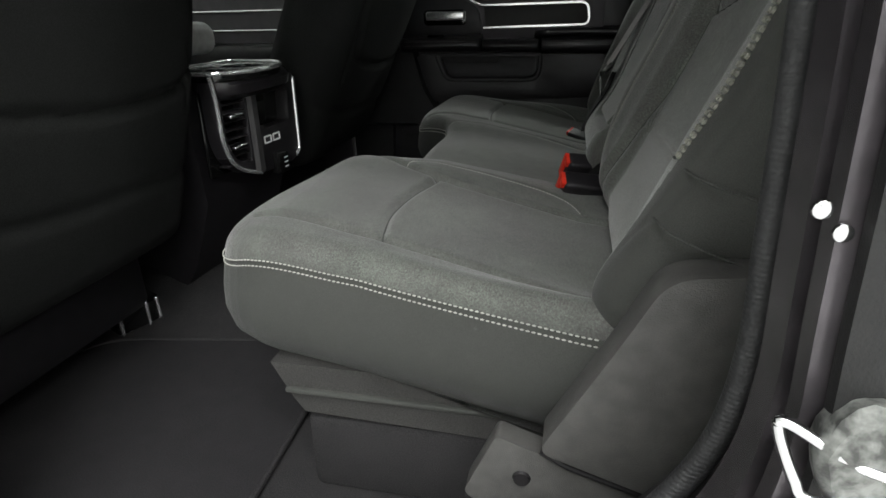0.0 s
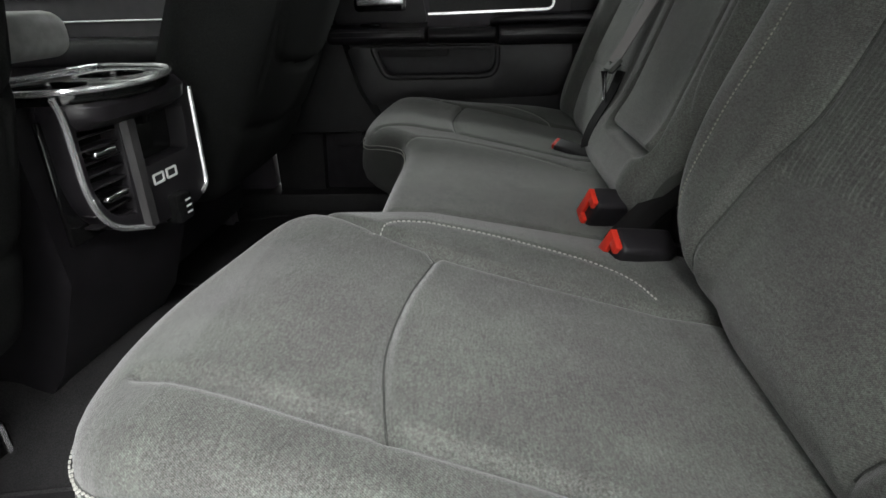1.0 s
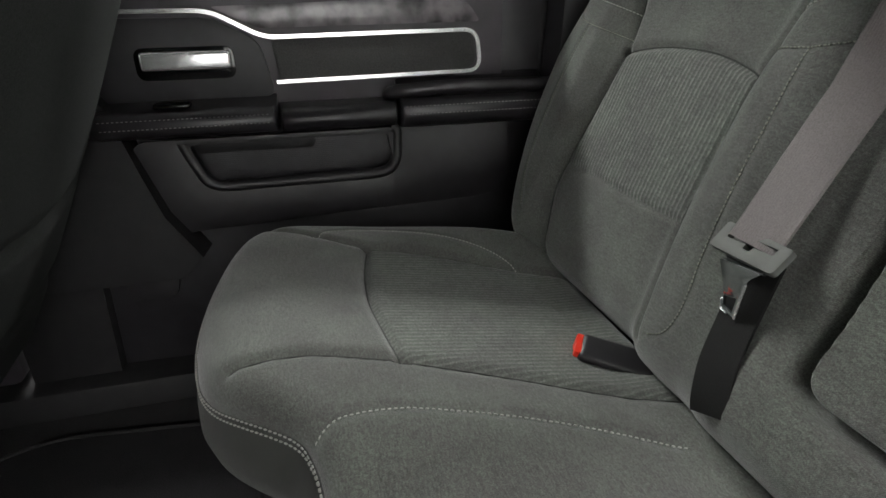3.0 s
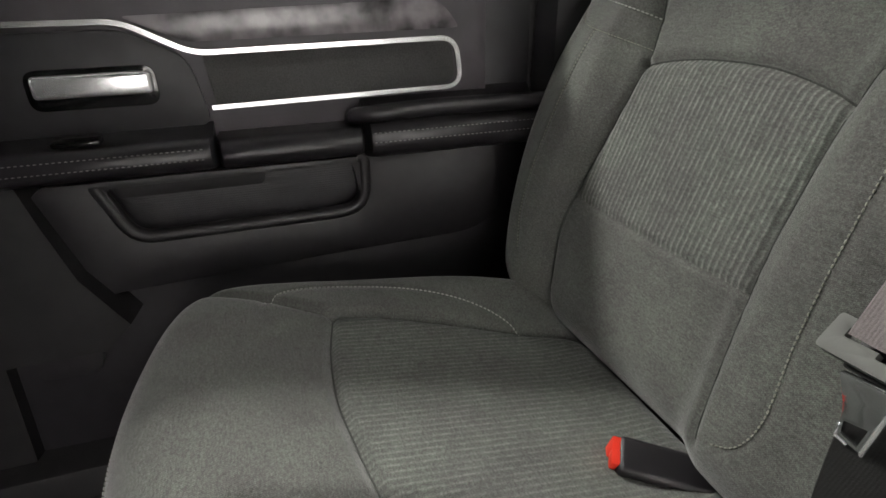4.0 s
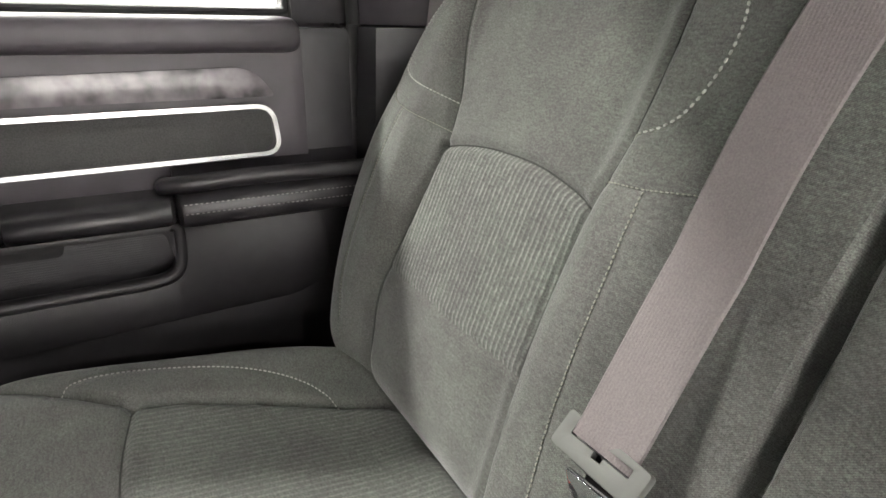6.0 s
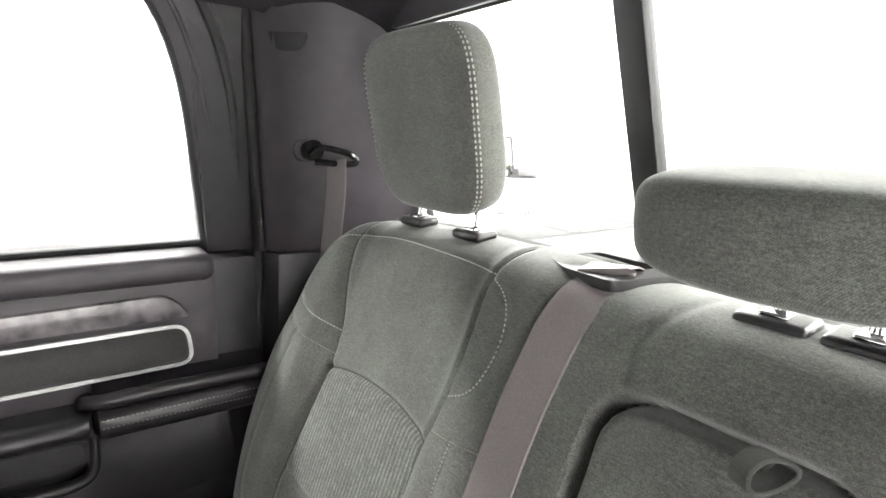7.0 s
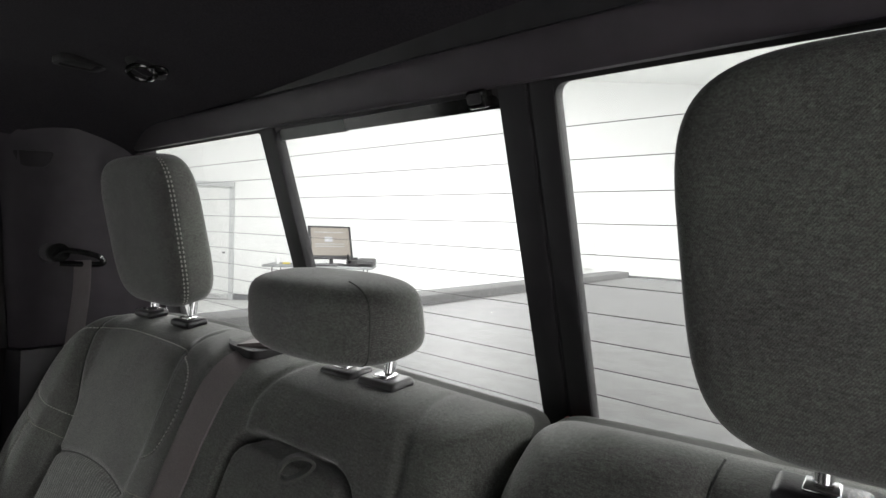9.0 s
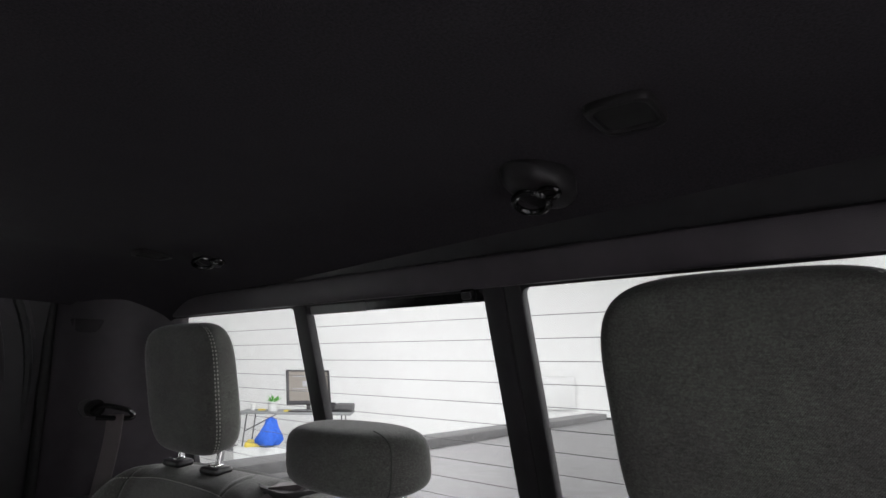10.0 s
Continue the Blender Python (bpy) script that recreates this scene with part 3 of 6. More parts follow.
def headrest(parent, y, x, z, w, h, d, squash=4.0, tilt=12, seam=(-1, 1), taper=0.08):
    """A padded headrest on two chromed posts in collars."""
    m = pose(x, y, z, 0, -tilt, 0)
    bm = bmesh.new()
    nu, nv = 56, 40
    rows = []
    for i in range(nu):
        th = 2 * math.pi * i / nu
        row = []
        for j in range(1, nv):
            ph = math.pi * j / nv - math.pi / 2
            sp = lambda v, e: math.copysign(abs(v) ** e, v)
            e1, e2 = 2 / 4.2, 2 / squash
            cx = sp(math.cos(ph), e1) * sp(math.cos(th), e2)
            cy = sp(math.cos(ph), e1) * sp(math.sin(th), e2)
            cz = sp(math.sin(ph), e1)
            k = 1 - taper * (0.5 - cz * 0.5) * abs(cy)
            row.append(bm.verts.new(m @ Vector((cx * d / 2 * (1 - 0.12 * cz), cy * w / 2 * k, cz * h / 2))))
        rows.append(row)
    top, bot = bm.verts.new(m @ Vector((0, 0, h / 2))), bm.verts.new(m @ Vector((0, 0, -h / 2)))
    for i in range(nu):
        a, b = rows[i], rows[(i + 1) % nu]
        for j in range(nv - 2):
            bm.faces.new((a[j], b[j], b[j + 1], a[j + 1]))
        bm.faces.new((bot, b[0], a[0]))
        bm.faces.new((top, a[-1], b[-1]))
    hr = part("headrest", bm, FABRIC, parent)
    for sy in (-1,) if not seam else ():
        pts = []
        for k in np.linspace(-0.49, 0.49, 40):
            cz = k * 2
            r = (1 - abs(cz) ** 4.2) ** (1 / 4.2)
            th = math.radians(180 - sy * 52)
            cx = math.copysign(abs(math.cos(th)) ** (2 / squash), math.cos(th)) * r
            cy = math.copysign(abs(math.sin(th)) ** (2 / squash), math.sin(th)) * r
            pts.append(m @ Vector((cx * d / 2 * (1 - 0.12 * cz), cy * w / 2 * (1 - taper * (0.5 - cz * 0.5) * abs(cy)), k * h)))
        part("seam", tube(pts, 0.0008, 6), SEAM, hr, "dark sewn seam")
    if seam:
        bm = bmesh.new()
        for sy in seam:
            for off in (0.0, 0.009):
                pts, ups = [], []
                for k in np.linspace(-0.48, 0.48, 44):
                    zz = k * h
                    cz = k * 2
                    r = (1 - abs(cz) ** 4.2) ** (1 / 4.2)
                    th = math.radians(180 - sy * (74 - off * 900))
                    e2 = 2 / squash
                    cx = math.copysign(abs(math.cos(th)) ** e2, math.cos(th)) * r
                    cy = math.copysign(abs(math.sin(th)) ** e2, math.sin(th)) * r
                    kk = 1 - taper * (0.5 - cz * 0.5) * abs(cy)
                    pts.append(m @ Vector((cx * d / 2 * (1 - 0.12 * cz) * 1.005, cy * w / 2 * kk * 1.005, zz)))
                    ups.append((cx, cy, 0))
                dashes(bm, pts, ups, 0.0045, 0.002, 0.0018, 0.001)
        part("stitching", bm, THREAD, hr, "double row of pale stitches", False)
    return hr


def posts(parent, hr, y, x, z, gap, top):
    """Headrest posts with their collars, on the top of a backrest."""
    for s in (-1, 1):
        bm = cyl(bmesh.new(), (x, y + s * gap / 2, z - 0.03), (x + 0.012, y + s * gap / 2, top), 0.006, 14)
        part("post", bm, CHROME, hr, "chromed steel post")
        bm = boxed((-0.017, -0.026, -0.008), (0.017, 0.026, 0.004), 0.0058, 4, pose(x, y + s * gap / 2, z, 0, -6, 0))
        col = part("collar", bm, VINYL, parent, "black plastic collar")
        part("cap", boxed((-0.009, -0.010, 0.003), (0.009, 0.010, 0.007), 0.002, 3, pose(x, y + s * gap / 2, z, 0, -6, 0)), CHROME, col, "chromed cap")


# backrests
def back_lines(s):
    k = dict(
        lat_in=mirror_a([(0.345, 0.435), (0.335, 0.33), (0.335, 0.22), (0.345, 0.10), (0.325, -0.05)], s),
        lat_out=mirror_a([(0.555, 0.43), (0.55, 0.33), (0.55, 0.22), (0.565, 0.08), (0.525, -0.05)], s),
        cross=mirror_a([(0.335, 0.195), (0.38, 0.222), (0.445, 0.232), (0.51, 0.225), (0.55, 0.205)], s),
        low=mirror_a([(0.345, 0.065), (0.445, 0.06), (0.565, 0.06)], s),
        panel_in=mirror_a([(0.335, 0.418), (0.29, 0.405), (0.26, 0.37), (0.25, 0.32), (0.265, 0.275), (0.30, 0.262), (0.335, 0.27)], s),
        panel_top=mirror_a([(0.335, 0.418), (0.38, 0.420), (0.45, 0.421), (0.54, 0.415), (0.60, 0.395)], s),
        panel_out=mirror_a([(0.60, 0.395), (0.645, 0.345), (0.655, 0.30), (0.62, 0.275), (0.55, 0.265)], s),
        band_out=mirror_a([(0.665, 0.262), (0.61, 0.245), (0.55, 0.235)], s),
        side_out=mirror_a([(0.645, 0.253), (0.66, 0.17), (0.65, 0.08), (0.61, 0.0)], s),
        band_in=mirror_a([(0.235, 0.225), (0.28, 0.228), (0.335, 0.235)], s),
        side_in=mirror_a([(0.262, 0.226), (0.272, 0.13), (0.278, 0.05), (0.30, -0.03)], s))
    if s > 0:
        k.update(
            lat_in=[(0.300, 0.435), (0.312, 0.395), (0.309, 0.33), (0.313, 0.264), (0.323, 0.21), (0.330, 0.12), (0.325, 0.05), (0.306, -0.06)],
            lat_out=[(0.612, 0.435), (0.604, 0.392), (0.596, 0.326), (0.577, 0.255), (0.566, 0.208), (0.575, 0.14), (0.586, 0.06), (0.588, 0.0), (0.566, -0.085)],
            cross=[(0.323, 0.205), (0.355, 0.215), (0.41, 0.224), (0.474, 0.224), (0.525, 0.218), (0.566, 0.208)],
            low=[(0.328, 0.057), (0.45, 0.054), (0.585, 0.054)],
            panel_in=[(0.315, 0.398), (0.282, 0.384), (0.262, 0.363), (0.256, 0.332), (0.265, 0.297), (0.282, 0.277), (0.313, 0.264)],
            panel_top=[(0.315, 0.398), (0.39, 0.403), (0.518, 0.404), (0.600, 0.394)],
            panel_out=[(0.600, 0.394), (0.643, 0.375), (0.674, 0.335), (0.685, 0.298), (0.657, 0.271), (0.575, 0.257)],
            band_out=[(0.695, 0.262), (0.665, 0.238), (0.568, 0.225)],
            side_out=[(0.645, 0.232), (0.656, 0.125), (0.651, 0.025), (0.625, -0.035)],
            band_in=[(0.232, 0.240), (0.275, 0.233), (0.315, 0.230)],
            side_in=[(0.273, 0.232), (0.270, 0.18), (0.269, 0.115), (0.265, 0.05), (0.259, -0.005), (0.267, -0.035), (0.288, -0.05)])
    else:
        k.update(
            lat_in=mirror_a([(0.310, 0.435), (0.306, 0.33), (0.306, 0.22), (0.309, 0.12), (0.294, 0.05), (0.284, -0.05)], s),
            low=mirror_a([(0.300, 0.060), (0.39, 0.068), (0.565, 0.07)], s),
            cross=mirror_a([(0.306, 0.205), (0.38, 0.222), (0.445, 0.232), (0.51, 0.225), (0.55, 0.205)], s),
            panel_in=mirror_a([(0.310, 0.398), (0.262, 0.384), (0.228, 0.355), (0.222, 0.32), (0.236, 0.285), (0.265, 0.268), (0.306, 0.262)], s),
            panel_top=mirror_a([(0.310, 0.398), (0.39, 0.403), (0.518, 0.404), (0.590, 0.390)], s),
            panel_out=mirror_a([(0.590, 0.390), (0.630, 0.345), (0.640, 0.30), (0.61, 0.275), (0.55, 0.265)], s),
            band_in=mirror_a([(0.205, 0.225), (0.25, 0.228), (0.306, 0.235)], s),
            side_in=mirror_a([(0.229, 0.226), (0.230, 0.14), (0.229, 0.08), (0.236, -0.01)], s))
    return k


def back_form(s):
    def f(a, b):
        a = a * s
        w = np.clip((0.40 - b) / 0.12, 0, 1)
        on = np.clip((a - 0.15) / 0.06, 0, 1)
        step = lambda v: np.clip(v, 0, 1) ** 2 * (3 - 2 * np.clip(v, 0, 1))
        lo, hi = (0.325, 0.585) if s > 0 else (0.305, 0.56)
        sunk = step((a - lo + 0.03) / 0.05) * (1 - step((a - hi + 0.012) / 0.05))
        seat_part = step((a - 0.18) / 0.06)
        q = -0.020 * sunk - (0.05 - 0.028 * seat_part) * np.clip((b - 0.36) / 0.08, 0, 1) ** 2
        if s > 0:
            q = q + (0.006 * np.exp(-((a - 0.65) / 0.045) ** 2) + 0.004 * np.exp(-((a - 0.26) / 0.05) ** 2)) * w - 0.008 * step((a - 0.22) / 0.06) * step((b - 0.18) / 0.1)
            return q + 0.003 * np.exp(-((b - 0.06) / 0.1) ** 2) * on + 0.016 * np.exp(-((b + 0.045) / 0.06) ** 2) * (1 - 0.9 * seat_part)
        q = q + (0.012 * np.exp(-((a - 0.63) / 0.06) ** 2) + 0.020 * np.exp(-((a - 0.205) / 0.05) ** 2)) * w
        return q + 0.008 * np.exp(-((b - 0.06) / 0.1) ** 2) * on + 0.016 * np.exp(-((b + 0.045) / 0.06) ** 2)
    return f


def backrest(s, seat, poly, extra=(), n=150, forms=()):
    k = back_lines(s)
    seams = [(curve(k["lat_in"]), 0.007, 0.0065), (curve(k["lat_out"]), 0.007, 0.0065), (curve(k["cross"]), 0.005, 0.005), (curve(k["low"]), 0.002, 0.004)]
    rows = ("panel_in", "panel_top", "panel_out", "band_out", "side_out", "band_in", "side_in")
    seams += [(curve(k[q]), 0.0015, 0.004) for q in rows] + list(extra)
    pad = Pad(poly, BACK, 0.12, 0.045, 0.008, seams, (back_form(s), *forms), 0.006, 0.02, n)
    pad.side = 2
    c = k["cross"]
    zone = [*curve(c, 30)[::-1], *curve([c[0], k["low"][0]], 10)[1:], *curve(k["low"], 20)[1:], *curve([k["low"][-1], c[-1]], 10)[1:-1]]
    flank = [(-0.622, 0.262), (-0.630, 0.20), (-0.634, 0.14), (-0.622, 0.085), (-0.60, 0.02), (-0.60, -0.09), (-0.80, -0.09), (-0.80, 0.262)]
    b = part("backrest", pad.mesh([zone] if s > 0 else [zone, flank]), [FABRIC, RIBFAB if s > 0 else FINERIB, KNIT], seat)
    seam_lines(pad, [k["lat_in"], k["lat_out"], k["cross"]], b)
    for q in rows:
        if s < 0 and q == "side_out":
            for off in (-0.0034, 0.0034):
                stitch(pad, [[(-0.620 + off, 0.262), (-0.628 + off, 0.20), (-0.632 + off, 0.14), (-0.620 + off, 0.085)]], b, "heavy olive grey stitching", THREAD2, length=0.0052, gap=0.0009, width=0.0034, high=0.0020)
            # dark tubes draw the shade of two creases down the flank
            for h0, d0 in ((0.088, 0.012), (0.045, 0.010)):
                fold = curve([(-0.605, h0 - 0.002, 0.022), (-0.664, h0, 0.014), (-0.690, h0 + d0 * 0.5, -0.03), (-0.696, h0 + d0, -0.09)], 20)
                part("fold", tube([pad.m @ Vector(tuple(p)) for p in fold], 0.0011, 6), SEAM, b, "dark line for the shade of a crease")
            continue
        stitch(pad, [k[q]], b, "olive grey stitching", THREAD if q.startswith("panel") else THREAD2, **(dict(width=0.0014) if q.startswith("panel") else dict(length=0.0032, gap=0.001, width=0.0009)))
    return pad, b


outer = [(0.61, 0.438, 0.08), (0.700, 0.355, 0.08), (0.744, 0.17, 0.10), (0.725, 0.02, 0.10), (0.655, -0.10, 0.05)]
near_outer = [(0.685, 0.33, 0.10), (0.690, 0.10, 0.10), (0.630, -0.085, 0.05)]
left_pad, left_backrest = backrest(-1, left_seat, mirror_a([(0.35, -0.085, 0.03), (0.25, -0.05, 0.05), (0.188, 0.02, 0.05), (0.160, 0.10, 0.05), (0.158, 0.2, 0.03), (0.170, 0.436, 0.025), (0.40, 0.444, 0.10), (0.60, 0.434, 0.09), *near_outer], -1))
arm = [(0.138, -0.004, 0.035), (0.137, 0.342, 0.045), (-0.045, 0.342, 0.045), (-0.072, 0.0, 0.020)]
arml = np.array([tuple(p) for p in rounded(arm, 6)])
armc = np.vstack([arml, arml[:1]])
extra = [(armc, 0.026, 0.0048), (curve([(0.105, 0.43), (0.125, 0.38), (0.125, 0.345)]), 0.004, 0.006), (curve([(-0.07, 0.43), (-0.09, 0.35), (-0.10, 0.2), (-0.10, 0)]), 0.004, 0.006), (curve([(0.178, 0.2), (0.18, 0.1), (0.18, -0.05)]), 0.003, 0.012)]
right_pad, right_backrest = backrest(1, right_seat, [(-0.085, -0.085, 0.03), (-0.108, 0.045, 0.04), (-0.148, 0.11, 0.04), (-0.163, 0.432, 0.025), (0.10, 0.44, 0.1), (0.40, 0.446, 0.10), *outer], extra, 260, (lambda a, b: 0.008 * np.exp(-((b + 0.03) / 0.05) ** 2) * (a < 0.2) + 0.014 * np.exp(-((a + 0.115) / 0.045) ** 2) * np.clip((0.38 - b) / 0.15, 0, 1),))
# pull strap of the folding armrest
loop = []
for k in range(41):
    w = 2 * math.pi * k / 40
    u, v = 0.0135 * math.cos(w), 0.0095 * math.sin(w) * (1 + 0.3 * math.cos(w))
    loop.append((BACK @ Vector((0.012 + 0.6 * u, 0.336 + v - 0.4 * u, 0.018 + 0.8 * u)), BACK.to_3x3() @ Vector((0.6 * math.cos(w), math.sin(w), 0.8 * math.cos(w)))))
bm = ribbon([p for p, q in loop], [q for p, q in loop], 0.02, 0.003)
part("pull_strap", bm, KNIT, right_seat, "grey cloth loop to fold the armrest")

hr = headrest(right_seat, 0.482, 0.022, 1.014, 0.238, 0.224, 0.066)
posts(right_seat, hr, 0.468, 0.039, 0.884, 0.118, 0.95)
hr = headrest(left_seat, -0.412, 0.016, 1.018, 0.272, 0.250, 0.072, 4.0, 12, (-1,), 0.13)
posts(left_seat, hr, -0.426, 0.027, 0.878, 0.118, 0.95)
hr = headrest(right_seat, 0.036, -0.014, 0.946, 0.218, 0.076, 0.098, 2.5, 8, (), 0.02)
posts(right_seat, hr, 0.026, 0.026, 0.878, 0.058, 0.93)

ro = lambda q: [(p.x, p.y) for p in rounded(q)]

# ---- belts and buckles ----
def buckle(label, x, y, z, roll, yaw, tilt, length=0.075):
    """A black buckle with a red press button; its mouth at x, y, z."""
    b = thing("seat_belt_buckle", label, "seat belt buckle", "belt buckles")
    m = pose(x, y, z, roll, tilt, yaw)
    part("housing", boxed((0.004, -0.0245, -0.0165), (length, 0.0245, 0.0165), 0.006, 3, m), PLASTIC, b, "black plastic housing")
    bm = bmesh.new()
    box(bm, (-0.001, -0.0225, 0.001), (0.008, 0.0225, 0.014), 0.002, 2, m)
    box(bm, (-0.001, -0.0225, -0.011), (0.008, -0.011, 0.003), 0.002, 2, m)
    box(bm, (-0.001, 0.011, -0.011), (0.008, 0.0225, 0.003), 0.002, 2, m)
    part("press_button", bm, RED, b, "red press button")
    part("strap", boxed((length - 0.004, -0.017, -0.003), (length + 0.022, 0.015, 0.003), 0.002, 1, m), VINYL, b, "black strap")
    return b


buckle("black seat belt buckle with red button on the cushion's edge", -0.253, -0.217, 0.438, -58, 14, 8, 0.068)
buckle("black seat belt buckle with red button on the middle cushion", -0.249, -0.066, 0.431, -58, 14, 8, 0.064)
far_buckle = buckle("black seat belt buckle with red button beside the ribbed insert", -0.243, 0.339, 0.400, -70, -30, 11, 0.082)
bm = tube(curve([(-0.178, 0.301, 0.390), (-0.168, 0.296, 0.398), (-0.160, 0.291, 0.388), (-0.155, 0.288, 0.375)], 14), 0.0045, 8)
part("stalk", bm, STRAP, far_buckle, "dark grey cable stalk")

# black block added to fill the dark gap between the backrests
part("gap_filler", boxed((-0.150, -0.165, 0.40), (-0.09, -0.045, 0.475), 0.015, 3), PLASTIC, left_seat, "black block filling the dark gap between the backrests")
for lo, hi in (((-0.218, -0.106, 0.408), (-0.146, -0.085, 0.470)), ((-0.218, -0.138, 0.409), (-0.146, -0.109, 0.466))):
    rt = curve([(lo[0] - 0.012, lo[1] - 0.004, lo[2] - 0.020), lo, ((lo[0] + hi[0]) / 2, (lo[1] + hi[1]) / 2, (lo[2] + hi[2]) / 2 + 0.004), hi, (hi[0] + 0.04, hi[1] + 0.012, hi[2] + 0.025)], 20)
    part("strap", ribbon(rt, [(-0.75, -0.55, 0.45)] * len(rt), 0.022, 0.004), DARKBELT, left_seat, "black webbing strap")

belt = thing("seat_belt", "grey webbing belt of the middle seat with hanging latch plate", "seat belt", "seat belts")
ab = curve([(0.188, 0.44), (0.189, 0.40), (0.201, 0.31), (0.206, 0.22), (0.206, 0.077)], 50)
lay = right_pad.height(ab)
hang = np.linspace(lay[0] + 0.02, 0.029, len(ab))
route = [(0.072, 0.212, 0.866), (0.055, 0.206, 0.880), (0.030, 0.198, 0.888), (0.004, 0.191, 0.888), *[tuple(BACK @ Vector((p[0], p[1], max(h, g) + 0.003))) for p, h, g in zip(ab[6:], lay[6:], hang[6:])]]
END = Vector(route[-1])
norms = [(-0.93 * min(1, k / 8), -0.12 * min(1, k / 8), 1.0 - 0.64 * min(1, k / 8)) for k in range(len(route))]
part("webbing", ribbon(route, norms, 0.046, 0.002), BELT, belt)
ab2 = curve([(0.203, 0.07), (0.199, 0.03), (0.187, -0.012), (0.176, -0.040), (0.170, -0.056)], 30)
route2 = [tuple(BACK @ Vector((p[0], p[1], max(h, 0.012) + 0.003))) for p, h in zip(ab2, right_pad.height(ab2))]
part("webbing", ribbon(route2, [(-0.93, -0.12, 0.36)] * len(route2), 0.036, 0.002), DARKBELT, belt, "black lower webbing")
gu, gv = Vector((0.03, 1.0, -0.09)).normalized(), Vector((0.68, 0.05, 0.73)).normalized()
gn = gu.cross(gv).normalized()
gv = gn.cross(gu)
m = Matrix(((gu.x, gv.x, gn.x, END.x), (gu.y, gv.y, gn.y, END.y), (gu.z, gv.z, gn.z, END.z - 0.002), (0, 0, 0, 1)))
plate = rounded([(-0.035, 0.010, 0.003), (0.035, 0.013, 0.003), (0.036, -0.012, 0.004), (-0.034, -0.013, 0.004)])
slot = rounded([(-0.024, 0.006, 0.001), (0.025, 0.006, 0.001), (0.025, 0.000, 0.001), (0.004, 0.000, 0.0), (0.004, -0.004, 0.001), (-0.004, -0.004, 0.001), (-0.004, 0.000, 0.0), (-0.024, 0.000, 0.001)])
part("guide", sheet([(p.x, p.y) for p in plate], [[(p.x, p.y) for p in slot]], m @ pose(0, 0, -0.003), 0.006, 0.0007), BELTGUIDE, belt, "grey plastic belt guide")
part("tongue_cover", boxed((-0.022, -0.014, 0.0035), (0.020, 0.006, 0.0085), 0.002, 2, m), PLASTIC, belt, "black plastic cover")
tm = Matrix(((0, -0.12, 0.993, -0.1208), (1, 0, 0, 0), (0, 0.993, 0.12, 0.004), (0, 0, 0, 1)))      # a = y, b = up, c = towards the seat
latch = part("latch_plate", sheet(ro([(0.219, 0.563, 0.002), (0.176, 0.569, 0.002), (0.189, 0.557, 0.008), (0.1975, 0.517, 0.002), (0.2135, 0.5195, 0.002), (0.212, 0.541, 0.008)]), [ro([(0.2105, 0.533, 0.001), (0.2108, 0.523, 0.001), (0.2005, 0.5215, 0.001), (0.1968, 0.537, 0.001)])], tm, 0.003, 0.0006), LATCH, belt, "chromed latch plate")
# satin rods along the plate's edges imitate their highlights
for line in ([(0.1895, 0.553), (0.1935, 0.536), (0.1975, 0.518)], [(0.2128, 0.529), (0.2134, 0.5195), (0.206, 0.518)]):
    part("edge_highlight", tube([tm @ Vector((a, b, 0.0003)) for a, b in line], 0.0013, 8), SATIN, latch, "plate edge with its highlight in satin silver")
bm = sheet([(p.x, p.y) for p in rounded([(0.028, 0.284, 0.012), (-0.006, 0.228, 0.012), (-0.012, 0.170, 0.012), (0.078, 0.150, 0.02), (0.125, 0.165, 0.02), (0.13, 0.292, 0.02), (0.06, 0.305, 0.02)])], [[(p.x, p.y) for p in rounded([(0.050, 0.260, 0.008), (0.042, 0.185, 0.008), (0.076, 0.180, 0.008), (0.082, 0.256, 0.008)])]], pose(0, 0, 0.874), 0.010, 0.003)
# black plate under the slot stands in for its shaded depth
part("well", boxed((0.036, 0.172, 0.852), (0.094, 0.268, 0.862), 0.002, 1), BLACK, belt, "black plate for the outlet's shaded depth")
part("bezel", bm, KICK, belt, "black plastic belt outlet")

belt2 = thing("seat_belt", "grey webbing shoulder belt hanging from the pillar anchor", "seat belt", "seat belts")
route = curve([(0.003, 0.706, 0.955), (-0.001, 0.701, 0.90), (-0.013, 0.696, 0.82), (-0.033, 0.689, 0.70)], 30)
part("webbing", ribbon(route, [(-0.97, -0.25, 0)] * len(route), 0.046, 0.002), PILLARBELT, belt2)
bm = tube(curve([(-0.035, 0.721, 0.962), (-0.018, 0.714, 0.972), (0.024, 0.697, 0.962), (0.028, 0.697, 0.948), (-0.028, 0.717, 0.95)], 30), 0.005, 8)
cyl(bm, (-0.025, 0.764, 0.964), (-0.028, 0.719, 0.968), 0.016, 18)
part("anchor", bm, GLOSS, belt2, "black pivoting belt anchor")
part("anchor_plate", cyl(bmesh.new(), (-0.030, 0.755, 0.966), (-0.036, 0.736, 0.968), 0.020, 20, 0.016), KICK, belt2, "black anchor cover")

# ---- cabin shell ----


def grid_sheet(x0, x1, y0, y1, z, nx, ny):
    bm = bmesh.new()
    v = [[bm.verts.new((x0 + (x1 - x0) * i / nx, y0 + (y1 - y0) * j / ny, z(x0 + (x1 - x0) * i / nx, y0 + (y1 - y0) * j / ny))) for j in range(ny + 1)] for i in range(nx + 1)]
    for i in range(nx):
        for j in range(ny):
            bm.faces.new((v[i][j], v[i + 1][j], v[i + 1][j + 1], v[i][j + 1]))
    g = bmesh.ops.extrude_face_region(bm, geom=bm.faces[:])["geom"]
    for k in g:
        if isinstance(k, bmesh.types.BMVert):
            k.co.z -= 0.02
    return bm


